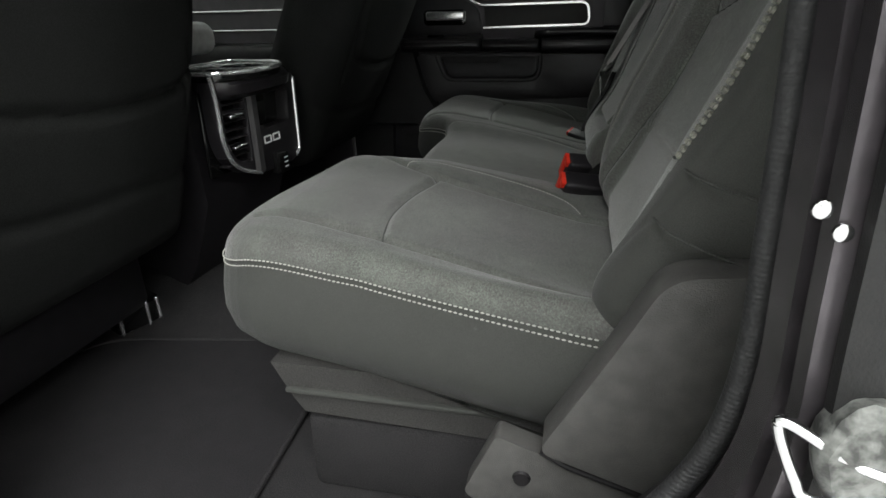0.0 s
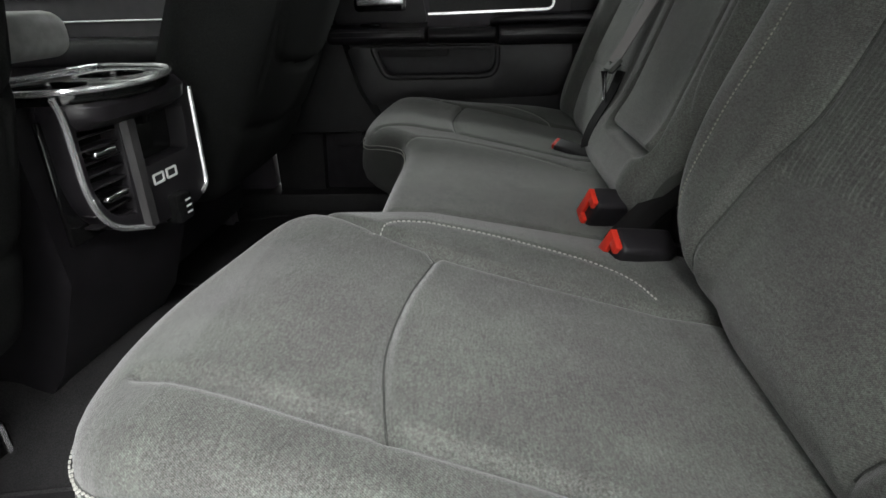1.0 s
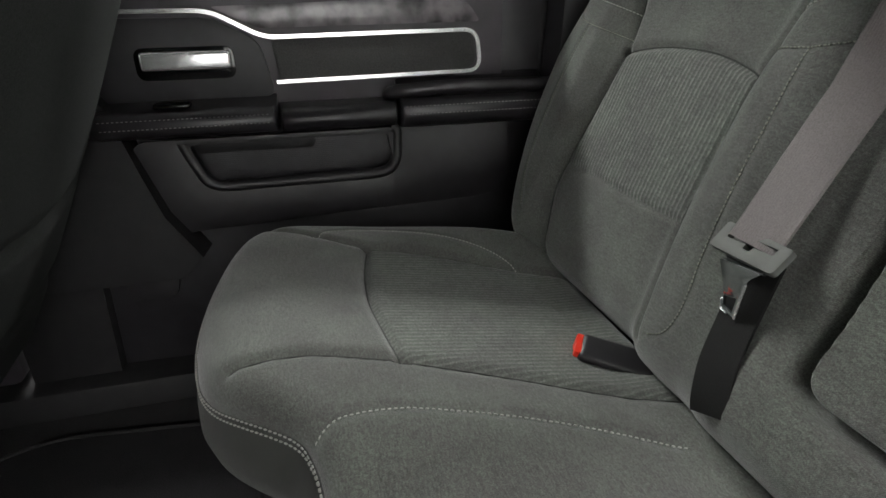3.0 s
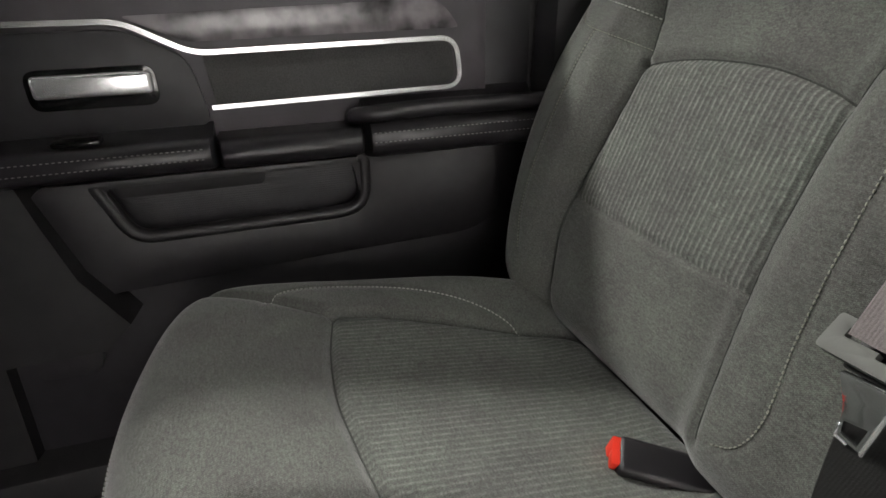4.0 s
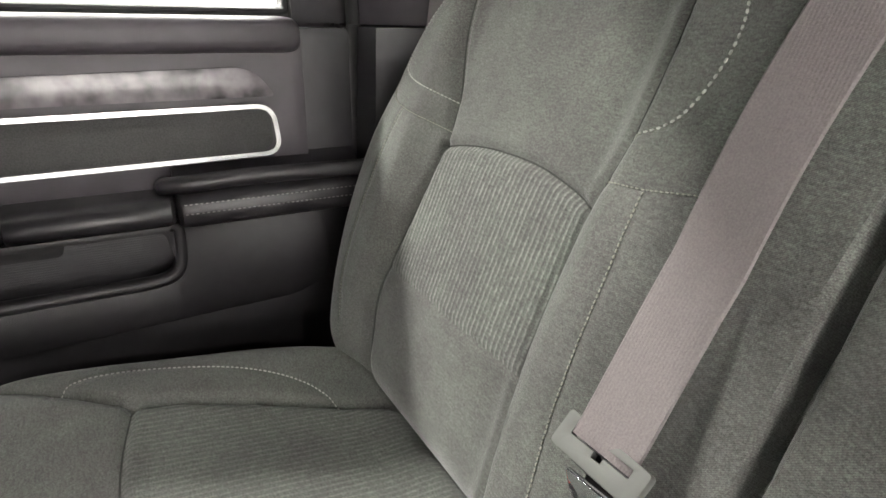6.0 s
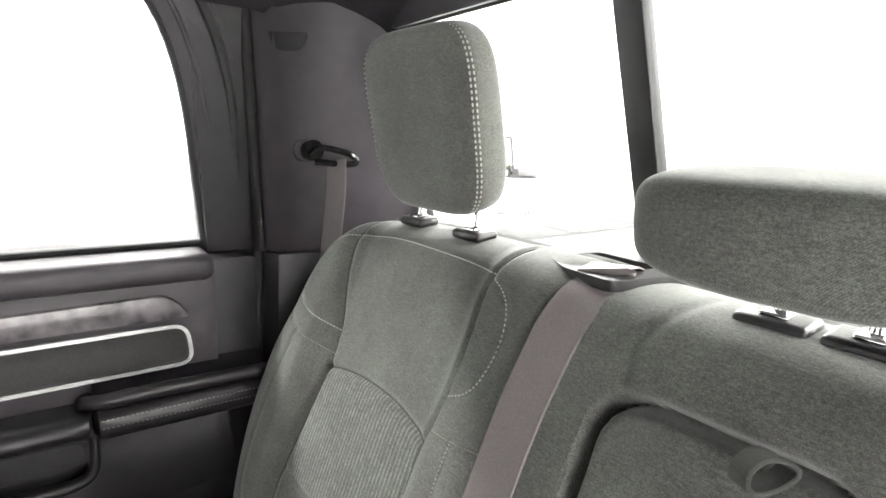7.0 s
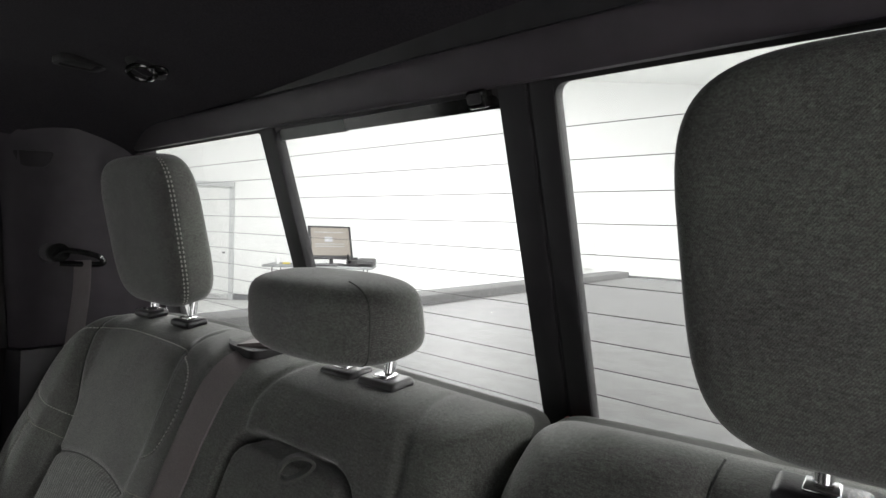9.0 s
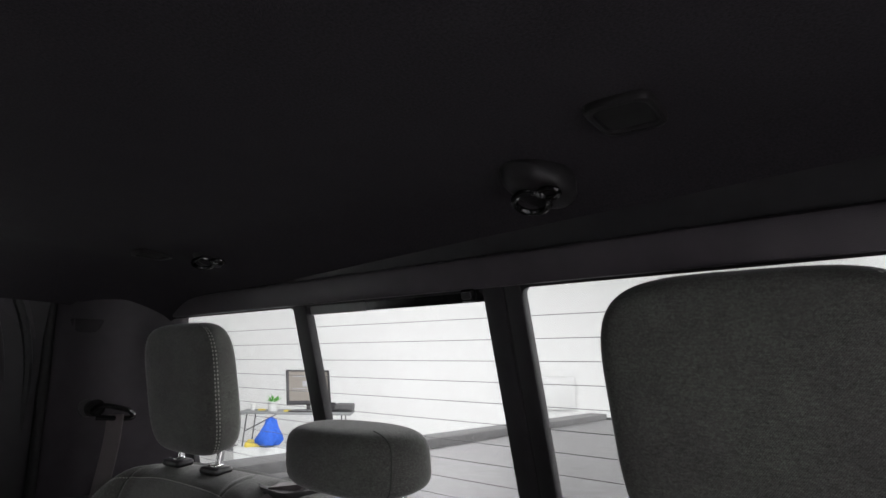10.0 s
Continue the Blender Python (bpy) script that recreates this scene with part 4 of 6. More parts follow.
# carpeted floor with a low tunnel
structure("floor", grid_sheet(-2.3, 0.12, -0.80, 0.80, lambda x, y: FLOOR + (0.015 + 0.07 * min(1, max(0, (-0.9 - x) / 0.15))) * math.exp(-(y / 0.2) ** 4), 60, 60), CARPET, "black carpeted cabin floor", "floor")
for s in (-1, 1):
    mat_t = thing("floor_mat", "black carpet mat with bound edge on the cabin floor", "floor mat", "floor mats")
    out = [(p.x, p.y) for p in rounded(mirror([(-0.62, 0.22, 0.04), (-0.60, 0.66, 0.05), (-0.93, 0.70, 0.06), (-1.12, 0.60, 0.08), (-1.1, 0.30, 0.1)], s))]
    part("carpet_pad", sheet(out, [], pose(0, 0, FLOOR + 0.003), 0.007, 0.002), MAT_C, mat_t)
    part("binding", tube([(a, b, FLOOR + 0.008) for a, b in out], 0.005, 8, True), CARPET, mat_t, "black edge binding")

# headliner: one sheet, curved down at its edges
DENT = lambda x, y: sum(h * math.exp(-((x - cx) / 0.038) ** 2 - ((y - cy) / 0.048) ** 2) for cx, cy, h in ((-0.057, 0.35, 0.012), (-0.118, -0.268, 0.017)))
ROOF = lambda x, y: 1.232 - DENT(x, y) - 1.2 * max(0, abs(y) - 0.5) ** 2 - 1.9 * max(0, x + 0.13) ** 2
bm = grid_sheet(-1.36, 0.06, -0.74, 0.74, lambda x, y: ROOF(x, y) + 0.02, 110, 90)
structure("ceiling", bm, LINER, "black cloth headliner", "headliner")

# rear wall: panel below the window, header above it, corner posts
WX = lambda z: 0.040 + 0.31 * (1.14 - z)       # inner plane of the rear window
wm = pose(WX(1.14) - 0.017, 0, 0.003, 0, 0, -4.0) @ Matrix(((0, 0.296, 0.955, 0), (1, 0, 0, 0), (0, -0.955, 0.296, 1.14), (0, 0, 0, 1)))   # a = y, b = down the glass, c = out
rim = [(p.x, p.y) for p in rounded([(-0.71, -0.085, 0.03), (0.72, -0.085, 0.03), (0.76, 0.52, 0.03), (-0.75, 0.52, 0.03)])]
panes = [(-0.655, -0.186), (-0.134, 0.206), (0.239, 0.668)]
holes = [[(p.x, p.y) for p in rounded([(a - (0.02 if a < -0.5 else 0), 0.475, 0.012), (a, 0.0, 0.012), (b, 0.0, 0.012), (b + (0.02 if b > 0.5 else 0), 0.475, 0.012)])] for a, b in panes]
structure("wall_rear", sheet(rim, holes, wm, 0.012, 0.003), PLASTIC, "dark plastic frame round the rear window", "window frame")
win = thing("window_rear", "three-pane sliding rear window with heating wires", "window", "", "structure")
for a, b in panes:
    pane = part("pane", boxed((a - 0.02, -0.01, 0.0125), (b + 0.02, 0.49, 0.0165), 0, 1, wm), GLASS, win, "", False)
    for k in range(17):
        y = 0.034 + 0.0264 * k
        part("heating_wire", boxed((a - 0.004, y - 0.00024, 0.0112), (b + 0.004, y + 0.00024, 0.0119), 0, 1, wm), PLASTIC, pane, "", False)
# slider posts standing in front of the glass
part("post", boxed((-0.162, -0.02, -0.003), (-0.134, 0.475, 0.006), 0.003, 2, wm), PLASTIC, win)
part("post", boxed((-0.186, -0.02, -0.0015), (-0.164, 0.475, 0.006), 0.003, 2, wm), PLASTIC, win)
part("post", boxed((0.206, -0.005, -0.003), (0.239, 0.475, 0.006), 0.003, 2, wm), PLASTIC, win)
part("slide_rail", boxed((-0.132, -0.003, 0.001), (0.074, 0.0125, 0.008), 0.0008, 1, wm), GLOSS, win, "glossy black upper track")
latch = part("latch", boxed((-0.128, -0.006, -0.012), (-0.108, 0.010, 0.002), 0.003, 2, wm), GLOSS, win, "black slider latch")
part("latch_tab", boxed((-0.125, -0.003, -0.015), (-0.111, 0.006, -0.011), 0.002, 2, wm), PLASTIC, latch)
part("tinted_strip", boxed((0.076, -0.002, 0.004), (0.204, 0.0135, 0.0085), 0.001, 1, wm), STRIP, win, "grey strip under the header")
part("catch", boxed((-0.176, 0.292, -0.010), (-0.160, 0.298, -0.002), 0.002, 2, wm), RED, win, "small red catch at the post's foot")
part("header", boxed((-0.69, -0.042, -0.012), (0.70, -0.004, 0.0), 0.006, 2, wm), TRIMGREY, win)
structure("wall_back_panel", boxed((0.10, -0.80, FLOOR), (0.135, 0.80, 0.79), 0.004, 1), CARPET, "black carpeted panel behind the rear seats", "panel")


def side_shell(s):
    """Pillars and roof rail of one side; s = 1 is the closed side."""
    f = lambda P: [(a, (b - 0.02 if s > 0 else b) * s, c) for a, b, c in P]
    tag = "far" if s > 0 else "near"
    # rear corner trim: bends from the door opening round to the rear window
    up = [(-0.115, 0.80, 1.215), (-0.09, 0.735, 1.225), (-0.02, 0.675, 1.225), (0.04, 0.645, 1.225), (0.09, 0.66, 1.225), (0.07, 0.80, 1.225)]
    mid_ = [(-0.085, 0.845, 0.80), (-0.065, 0.80, 0.80), (-0.01, 0.79, 0.80), (0.06, 0.765, 0.80), (0.16, 0.74, 0.80), (0.12, 0.90, 0.80)]
    structure(f"wall_{tag}_corner", loft([f(up), f(mid_)]), PILLARGREY, "dark grey plastic corner pillar trim", "pillar trim")
    low0 = [(-0.088, 0.84, 0.797), (-0.068, 0.792, 0.797), (-0.012, 0.782, 0.797), (0.06, 0.757, 0.797), (0.16, 0.74, 0.797), (0.12, 0.90, 0.797)]
    low1 = [(a - 0.02, b - 0.01, FLOOR) for a, b, c in low0]
    structure(f"wall_{tag}_lower", loft([f(low0), f(low1)]), PLASTIC, "black plastic lower pillar trim", "pillar trim")
    skin = 0.93 if s > 0 else 0.885
    structure(f"wall_{tag}_quarter", boxed((-0.15, min(0.86 * s, skin * s), -0.2), (0.14, max(0.86 * s, skin * s), 0.80), 0.004, 1), PLASTIC, "black inner quarter panel", "panel")
    structure(f"wall_{tag}_quarter_top", loft([f([(-0.16, 0.86, 0.80), (0.18, 0.86, 0.80), (0.18, 0.93, 0.80), (-0.16, 0.93, 0.80)]), f([(-0.20, 0.77, 1.25), (0.10, 0.77, 1.25), (0.10, 0.84, 1.25), (-0.20, 0.84, 1.25)])]), PLASTIC, "black inner quarter panel", "panel")
    structure(f"trim_{tag}_seal", tube([f([p])[0] for p in ((-0.112, 0.790, 1.21), (-0.098, 0.810, 1.00), (-0.084, 0.833, 0.80), (-0.100, 0.828, 0.55), (-0.108, 0.828, 0.30))], 0.010, 10), BLACK, "black rubber seal along the corner pillar", "seal")
    # centre pillar between the doors
    cp = lambda z, y, w: f([(-0.98, y + 0.06, z), (-0.97, y, z), (-0.97 + w, y, z), (-0.96 + w, y + 0.06, z)])
    shape = ((FLOOR, 0.82, 0.13), (0.335, 0.82, 0.14), (0.346, 0.785, 0.27), (0.38, 0.782, 0.305), (0.405, 0.782, 0.29), (0.45, 0.785, 0.262), (0.52, 0.79, 0.24), (0.60, 0.80, 0.216), (0.80, 0.845, 0.12), (1.22, 0.72, 0.11))
    structure(f"wall_{tag}_pillar", loft([cp(*k) for k in shape] if s > 0 else [cp(FLOOR, 0.80, 0.16), cp(0.28, 0.797, 0.165), cp(0.36, 0.79, 0.185), cp(0.44, 0.795, 0.18), cp(0.54, 0.81, 0.155), cp(0.66, 0.82, 0.135), cp(0.80, 0.83, 0.12), cp(1.22, 0.70, 0.11)]), KICK, "black plastic trim of the centre pillar", "pillar trim")
    structure(f"wall_{tag}_rail", loft([f([(x, y, z) for y, z in ((0.66, 1.255), (0.70, 1.224), (0.74, 1.214), (0.78, 1.27), (0.75, 1.285))]) for x in (-1.4, -0.95, -0.06)]), LINER, "black cloth roof rail", "roof rail")
    structure(f"wall_{tag}_sill", boxed((-2.3, min(0.76 * s, 0.92 * s), FLOOR - 0.15), (0.1, max(0.76 * s, 0.92 * s), 0.17), 0.01, 2), KICK, "black plastic door sill", "sill")


side_shell(1)
side_shell(-1)

# outer skin, out of view: roof, cowl and flanks, so that light comes in through the openings alone
roof = bmesh.new()
box(roof, (-1.42, -0.80, 1.265), (0.16, 0.80, 1.30), 0.01, 1)
structure("wall_roof_skin", roof, PAINT, "unseen dark metallic roof panel", "roof")
structure("wall_front", boxed((-2.45, -0.9, -0.1), (-2.30, 0.9, 0.80), 0.02, 2), PLASTIC, "black bulkhead under the windscreen", "bulkhead")

# ---- far rear door ----
door = thing("door_1", "closed black rear door with bright trim frame and padded armrest", "car door", "", "structure")
DY = 0.80
door.matrix_world = pose(-0.52, 0.792, 0, 0, 0, -2.2) @ pose(0.52, -0.795, 0)


def dpanel(pts, y, thick, material, name, bevel=0.003, holes=(), label="", parent=None):
    """A door panel from its outline in x and z; its face at y."""
    m = Matrix(((1, 0, 0, 0), (0, 0, 1, y), (0, 1, 0, 0), (0, 0, 0, 1)))
    return part(name, sheet([(p.x, p.y) for p in rounded(pts)], [[(p.x, p.y) for p in rounded(h)] for h in holes], m, thick, bevel), material, parent or door, label)


# lower shell with its pocket opening, upper shell
pocket = [(-0.66, 0.552, 0.012), (-0.36, 0.552, 0.008), (-0.348, 0.486, 0.02), (-0.632, 0.480, 0.02)]
dpanel([(-0.80, 0.30, 0.02), (-0.735, 0.56, 0.02), (-0.155, 0.56, 0.01), (-0.15, 0.46, 0.03), (-0.19, 0.433, 0.03), (-0.45, 0.424, 0.1), (-0.70, 0.412, 0.03), (-0.72, 0.30, 0.02)], DY - 0.012, 0.012, DOORSKIN, "lower_panel", 0.004, [pocket])
dpanel([(-0.96, 0.17, 0.02), (-0.96, 0.60, 0.02), (-0.10, 0.60, 0.01), (-0.10, 0.17, 0.01)], DY + 0.012, 0.05, PLASTIC, "shell", 0.004, [[(-0.67, 0.556, 0.01), (-0.34, 0.556, 0.01), (-0.338, 0.476, 0.02), (-0.635, 0.470, 0.02)]])
dpanel([(-0.675, 0.56, 0.01), (-0.33, 0.56, 0.01), (-0.33, 0.465, 0.01), (-0.675, 0.465, 0.01)], DY + 0.03, 0.02, ribbed(mat("ribbed_plastic", (0.026, 0.024, 0.027), 0.5, 0, 40, 0.2, 0.3, 900), 0.0032, 0.13, 2), "pocket_back", 0.002)
rimp = rounded([(-0.672, 0.560, 0.012), (-0.640, 0.482, 0.025), (-0.364, 0.484, 0.03), (-0.345, 0.503, 0.02), (-0.343, 0.560, 0.01)])
part("pocket_rim", tube([(p.x, DY - 0.0055, p.y) for p in rimp[4:]], 0.0095, 14, False, 1.0, (0, 1, 0)), DOORSKIN, door, "raised grey pocket rim")
dpanel([(-0.96, 0.58, 0.01), (-0.96, 0.80, 0.02), (-0.165, 0.80, 0.02), (-0.165, 0.58, 0.01)], DY + 0.008, 0.05, TRIMGREY, "upper_panel", 0.006)
part("sill_pad", boxed((-0.97, DY - 0.004, 0.765), (-0.165, DY + 0.085, 0.808), 0.016, 4), TRIMGREY, door, "soft grey window sill")
dpanel([(-0.178, 0.55, 0.01), (-0.178, 0.795, 0.01), (-0.098, 0.795, 0.01), (-0.098, 0.55, 0.01)], DY + 0.016, 0.05, PLASTIC, "rear_panel", 0.012)
part("panel_seam", tube(curve([(-0.158, DY - 0.0005, 0.556), (-0.160, DY - 0.0005, 0.48), (-0.172, DY - 0.0005, 0.447), (-0.21, DY - 0.0005, 0.436), (-0.33, DY - 0.0005, 0.431), (-0.46, DY - 0.0005, 0.427), (-0.70, DY - 0.0005, 0.415)], 40), 0.0014, 6, False, 1, (0, 1, 0)), GREYPLASTIC, door, "thin grey panel joint")
# marbled strip, bright frame, charcoal insert
dpanel([(-0.60, 0.742, 0.01), (-0.535, 0.712, 0.01), (-0.205, 0.714, 0.008), (-0.225, 0.742, 0.02), (-0.245, 0.75, 0.01)], DY - 0.004, 0.02, MARBLE, "trim_strip", 0.004, (), "glossy dark marbled strip")
fr = rounded([(-0.95, 0.74, 0), (-0.60, 0.737, 0.02), (-0.53, 0.70, 0.02), (-0.212, 0.703, 0.022), (-0.205, 0.642, 0.022), (-0.52, 0.637, 0)], 8)
part("bright_frame", ribbon([(p.x, DY - 0.005, p.y) for p in fr], [(0, -1, 0)] * len(fr), 0.0062, 0.007), SATIN, door, "satin silver trim frame")
dpanel([(-0.522, 0.698, 0.005), (-0.215, 0.70, 0.02), (-0.21, 0.645, 0.02), (-0.515, 0.64, 0.003)], DY + 0.002, 0.012, CHARCOAL, "insert", 0.002, (), "charcoal cloth insert")
dpanel([(-0.90, 0.73, 0.02), (-0.60, 0.728, 0.02), (-0.538, 0.695, 0.02), (-0.522, 0.615, 0.02), (-0.90, 0.615, 0.02)], DY + 0.000, 0.012, PLASTIC, "handle_bezel", 0.004)
dpanel([(-0.71, 0.69, 0.015), (-0.575, 0.69, 0.015), (-0.575, 0.645, 0.015), (-0.71, 0.645, 0.015)], DY - 0.003, 0.01, GLOSS, "handle_cup", 0.003)
h = part("handle", boxed((-0.70, DY - 0.020, 0.660), (-0.578, DY - 0.004, 0.685), 0.005, 3), SATIN, door, "satin chrome inside handle")
# armrest in three pieces
def armpiece(x0, x1, z0, z1, dz, name, material, y0=0.742):
    sec = lambda x, k: [(x, DY + 0.02, z0), (x, y0 + 0.022 + k, z0), (x, y0 + 0.008 + k, z0 + 0.005), (x, y0 + 0.001 + k, z0 + 0.014), (x, y0 + k, (z0 + z1) / 2), (x, y0 + 0.001 + k, z1 - 0.014), (x, y0 + 0.005 + k, z1 - 0.006), (x, y0 + 0.013 + k, z1 - 0.001), (x, y0 + 0.024 + k, z1), (x, DY + 0.02, z1 + dz)]
    bm = loft([sec(x0, 0.012), sec(x0 + 0.004, 0.003), sec(x0 + 0.012, 0), sec(x1 - 0.012, 0), sec(x1 - 0.004, 0.003), sec(x1, 0.012)])
    return part(name, bm, material, door)
a1 = armpiece(-0.78, -0.523, 0.570, 0.609, 0.012, "armrest_front", VINYL)
armpiece(-0.519, -0.345, 0.568, 0.605, 0.0, "pull_handle", VINYL, 0.745)
a3 = armpiece(-0.341, -0.10, 0.564, 0.611, 0.028, "armrest_rear", VINYL)
for x0, x1 in ((-0.76, -0.53), (-0.335, -0.105)):
    bm = bmesh.new()
    for dz in (0, 0.012):
        dashes(bm, [(x, 0.7412, 0.588 + dz) for x in np.linspace(x0, x1, 20)], [(0, -1, 0)] * 20, 0.004, 0.002, 0.0011, 0.0006)
    part("stitching", bm, mat("grey_thread", (0.22, 0.21, 0.205), 0.7, 0, 300, 0.1), a1 if x0 < -0.5 else a3, "", False)
part("armrest_lip", tube(curve([(-0.352, 0.795, 0.609), (-0.350, 0.772, 0.617), (-0.325, 0.757, 0.621), (-0.25, 0.754, 0.624), (-0.10, 0.754, 0.622)], 30), 0.011, 10, False, 1, (0, 1, 0)), VINYL, door, "padded black lip")
part("window_switch", boxed((-0.69, 0.756, 0.611), (-0.64, 0.778, 0.618), 0.003, 2), GLOSS, door)
# dark panel for the armrest's shadow on the pocket
dpanel([(-0.655, 0.553, 0.006), (-0.47, 0.553, 0.006), (-0.475, 0.533, 0.006), (-0.65, 0.533, 0.006)], DY + 0.006, 0.012, KICK, "pocket_shadow", 0.002)
# window frame of the door, leaning inwards
fm = Matrix(((1, 0, 0, 0), (0, -0.24, 0.971, 0.872), (0, 0.971, 0.24, 0.80), (0, 0, 0, 1)))
fo = rounded([(-0.98, -0.02, 0.01), (-0.98, 0.472, 0.03), (-0.20, 0.472, 0.12), (-0.115, 0.30, 0.1), (-0.09, -0.02, 0.01)])
fi = rounded([(-0.92, 0.012, 0.01), (-0.92, 0.426, 0.05), (-0.27, 0.426, 0.13), (-0.200, 0.31, 0.12), (-0.165, 0.012, 0.01)])
part("window_frame", sheet([(p.x, p.y) for p in fo], [[(p.x, p.y) for p in fi]], fm, 0.035, 0.006), PILLARGREY, door)
part("pane", sheet([(p.x, p.y) for p in rounded([(-0.94, 0.0, 0), (-0.94, 0.445, 0.05), (-0.255, 0.445, 0.13), (-0.195, 0.30, 0.12), (-0.16, 0.0, 0)])], [], fm @ pose(0, 0, 0.018), 0.004), GLASS, door, "", False)
part("window_seal", tube([fm @ Vector((p.x, p.y, 0.0)) for p in rounded([(-0.97, 0.455, 0), (-0.21, 0.455, 0.11), (-0.13, 0.30, 0.1), (-0.105, -0.02, 0)], 10)], 0.008, 8, False, 1, (0, 1, 0)), RUBBER, door, "black rubber seal")

part("glass_run", tube([fm @ Vector((p.x, p.y, 0.004)) for p in fi], 0.0055, 8, True, 1, (0, 1, 0)), RUBBER, door, "black rubber glass run")
part("frame_ridge", tube([fm @ Vector((p.x, p.y, -0.002)) for p in rounded([(-0.95, 0.44, 0), (-0.245, 0.44, 0.12), (-0.172, 0.30, 0.12), (-0.135, 0.0, 0)], 10)], 0.004, 8, False, 1, (0, 1, 0)), PILLARGREY, door, "raised moulding")

# front door panel, seen between the seats
fdoor = thing("door_2", "closed black front door with silver trim line", "car door", "", "structure")
dpanel([(-2.2, 0.17, 0.02), (-2.2, 0.80, 0.02), (-0.985, 0.80, 0.02), (-0.985, 0.17, 0.02)], DY + 0.008, 0.05, TRIMGREY, "shell", 0.005, (), "", fdoor)
part("armrest", boxed((-2.0, 0.73, 0.53), (-1.02, DY + 0.02, 0.60), 0.014, 3), VINYL, fdoor)
part("bright_trim", tube([(-2.1, DY, 0.70), (-1.05, DY, 0.70)], 0.005, 8, False, 1, (0, 1, 0)), SATIN, fdoor, "satin silver trim")
part("bright_trim", tube([(-2.1, DY, 0.64), (-1.05, DY, 0.64)], 0.004, 8, False, 1, (0, 1, 0)), SATIN, fdoor, "satin silver trim")

# front side windows; near front door and windscreen added out of view to cut light
ndoor = thing("door_3", "unseen closed front door on the entry side", "car door", "", "structure")
dpanel([(-2.2, 0.17, 0.02), (-2.2, 0.80, 0.02), (-0.985, 0.80, 0.02), (-0.985, 0.17, 0.02)], -DY - 0.07, 0.05, TRIMGREY, "shell", 0.005, (), "", ndoor)
for s, d in ((1, fdoor), (-1, ndoor)):
    gm = Matrix(((1, 0, 0, 0), (0, -0.24 * s, 0.971 * s, 0.872 * s), (0, 0.971, 0.24, 0.80), (0, 0, 0, 1)))
    part("window_frame", sheet(ro([(-2.25, -0.02, 0.01), (-1.45, 0.47, 0.02), (-0.96, 0.47, 0.02), (-0.96, -0.02, 0.01)]), [ro([(-2.08, 0.012, 0.03), (-1.48, 0.40, 0.05), (-1.03, 0.40, 0.03), (-1.03, 0.012, 0.02)])], gm, 0.03, 0.004), PLASTIC, d)
    part("pane", sheet([(-2.18, 0.0), (-1.5, 0.42), (-1.0, 0.42), (-1.0, 0.0)], [], gm @ pose(0, 0, 0.014), 0.004), GLASS, d, "", False)
wsc = thing("window_front", "unseen tinted windscreen with black border", "windscreen", "", "structure")
sm = Matrix(((0, 0.885, -0.466, -2.32), (1, 0, 0, 0), (0, 0.466, 0.885, 0.79), (0, 0, 0, 1)))
part("frame", sheet(ro([(-0.86, 0, 0.02), (-0.76, 1.03, 0.02), (0.76, 1.03, 0.02), (0.86, 0, 0.02)]), [ro([(-0.79, 0.06, 0.05), (-0.69, 0.95, 0.05), (0.69, 0.95, 0.05), (0.79, 0.06, 0.05)])], sm, 0.02, 0.003), KICK, wsc)
part("pane", sheet([(-0.81, 0.04), (-0.70, 0.97), (0.70, 0.97), (0.81, 0.04)], [], sm @ pose(0, 0, 0.008), 0.004), GLASS, wsc, "", False)

# headliner fittings
def coat_hook(label, x, y, z, s):
    h = thing("coat_hook", label, "coat hook", "headliner hooks")
    m = pose(x, y, z, 0, 18, 25 * s)
    part("base", loft([[(r * math.cos(k * math.pi / 10), 0.8 * r * math.sin(k * math.pi / 10), c) for k in range(20)] for r, c in ((0.034, 0.012), (0.037, 0.0), (0.033, -0.007), (0.024, -0.011))]), KICK, h).matrix_world = m
    part("hook", tube([(0.004 + 0.015 * math.cos(k * math.pi / 12), 0.009 + 0.015 * math.sin(k * math.pi / 12), -0.014 - 0.003 * math.sin(k * math.pi / 12)) for k in range(24)], 0.0032, 8, True), GLOSS, h).matrix_world = m
    part("clip", tube([(0.002 + 0.007 * math.cos(k * math.pi / 10), -0.016 + 0.011 * math.sin(k * math.pi / 10), -0.013) for k in range(20)], 0.0025, 8, True), GLOSS, h).matrix_world = m
coat_hook("small black coat hook on the headliner", -0.057, 0.333, 1.224, 1)
coat_hook("small black coat hook on the headliner", -0.120, -0.275, 1.212, -1)
for x, y in ((-0.095, 0.437), (-0.176, -0.372)):
    g = thing("roof_speaker", "small black round-cornered grille on the headliner", "grille", "headliner grilles")
    part("frame", sheet(ro([(-0.028, -0.024, 0.014), (0.028, -0.024, 0.014), (0.028, 0.024, 0.014), (-0.028, 0.024, 0.014)]), [ro([(-0.021, -0.018, 0.010), (0.021, -0.018, 0.010), (0.021, 0.018, 0.010), (-0.021, 0.018, 0.010)])], pose(x, y, ROOF(x, y) - 0.006), 0.01, 0.003), KICK, g)
    part("inset", boxed((-0.022, -0.019, -0.003), (0.022, 0.019, 0.006), 0.002, 2, pose(x, y, ROOF(x, y))), BLACK, g)
vent = thing("pillar_emblem", "small moulded half-round cover on the pillar trim", "cover")
vm = look((-0.0645, 0.7205, 1.122), (0.513, 1.513, 1.318))
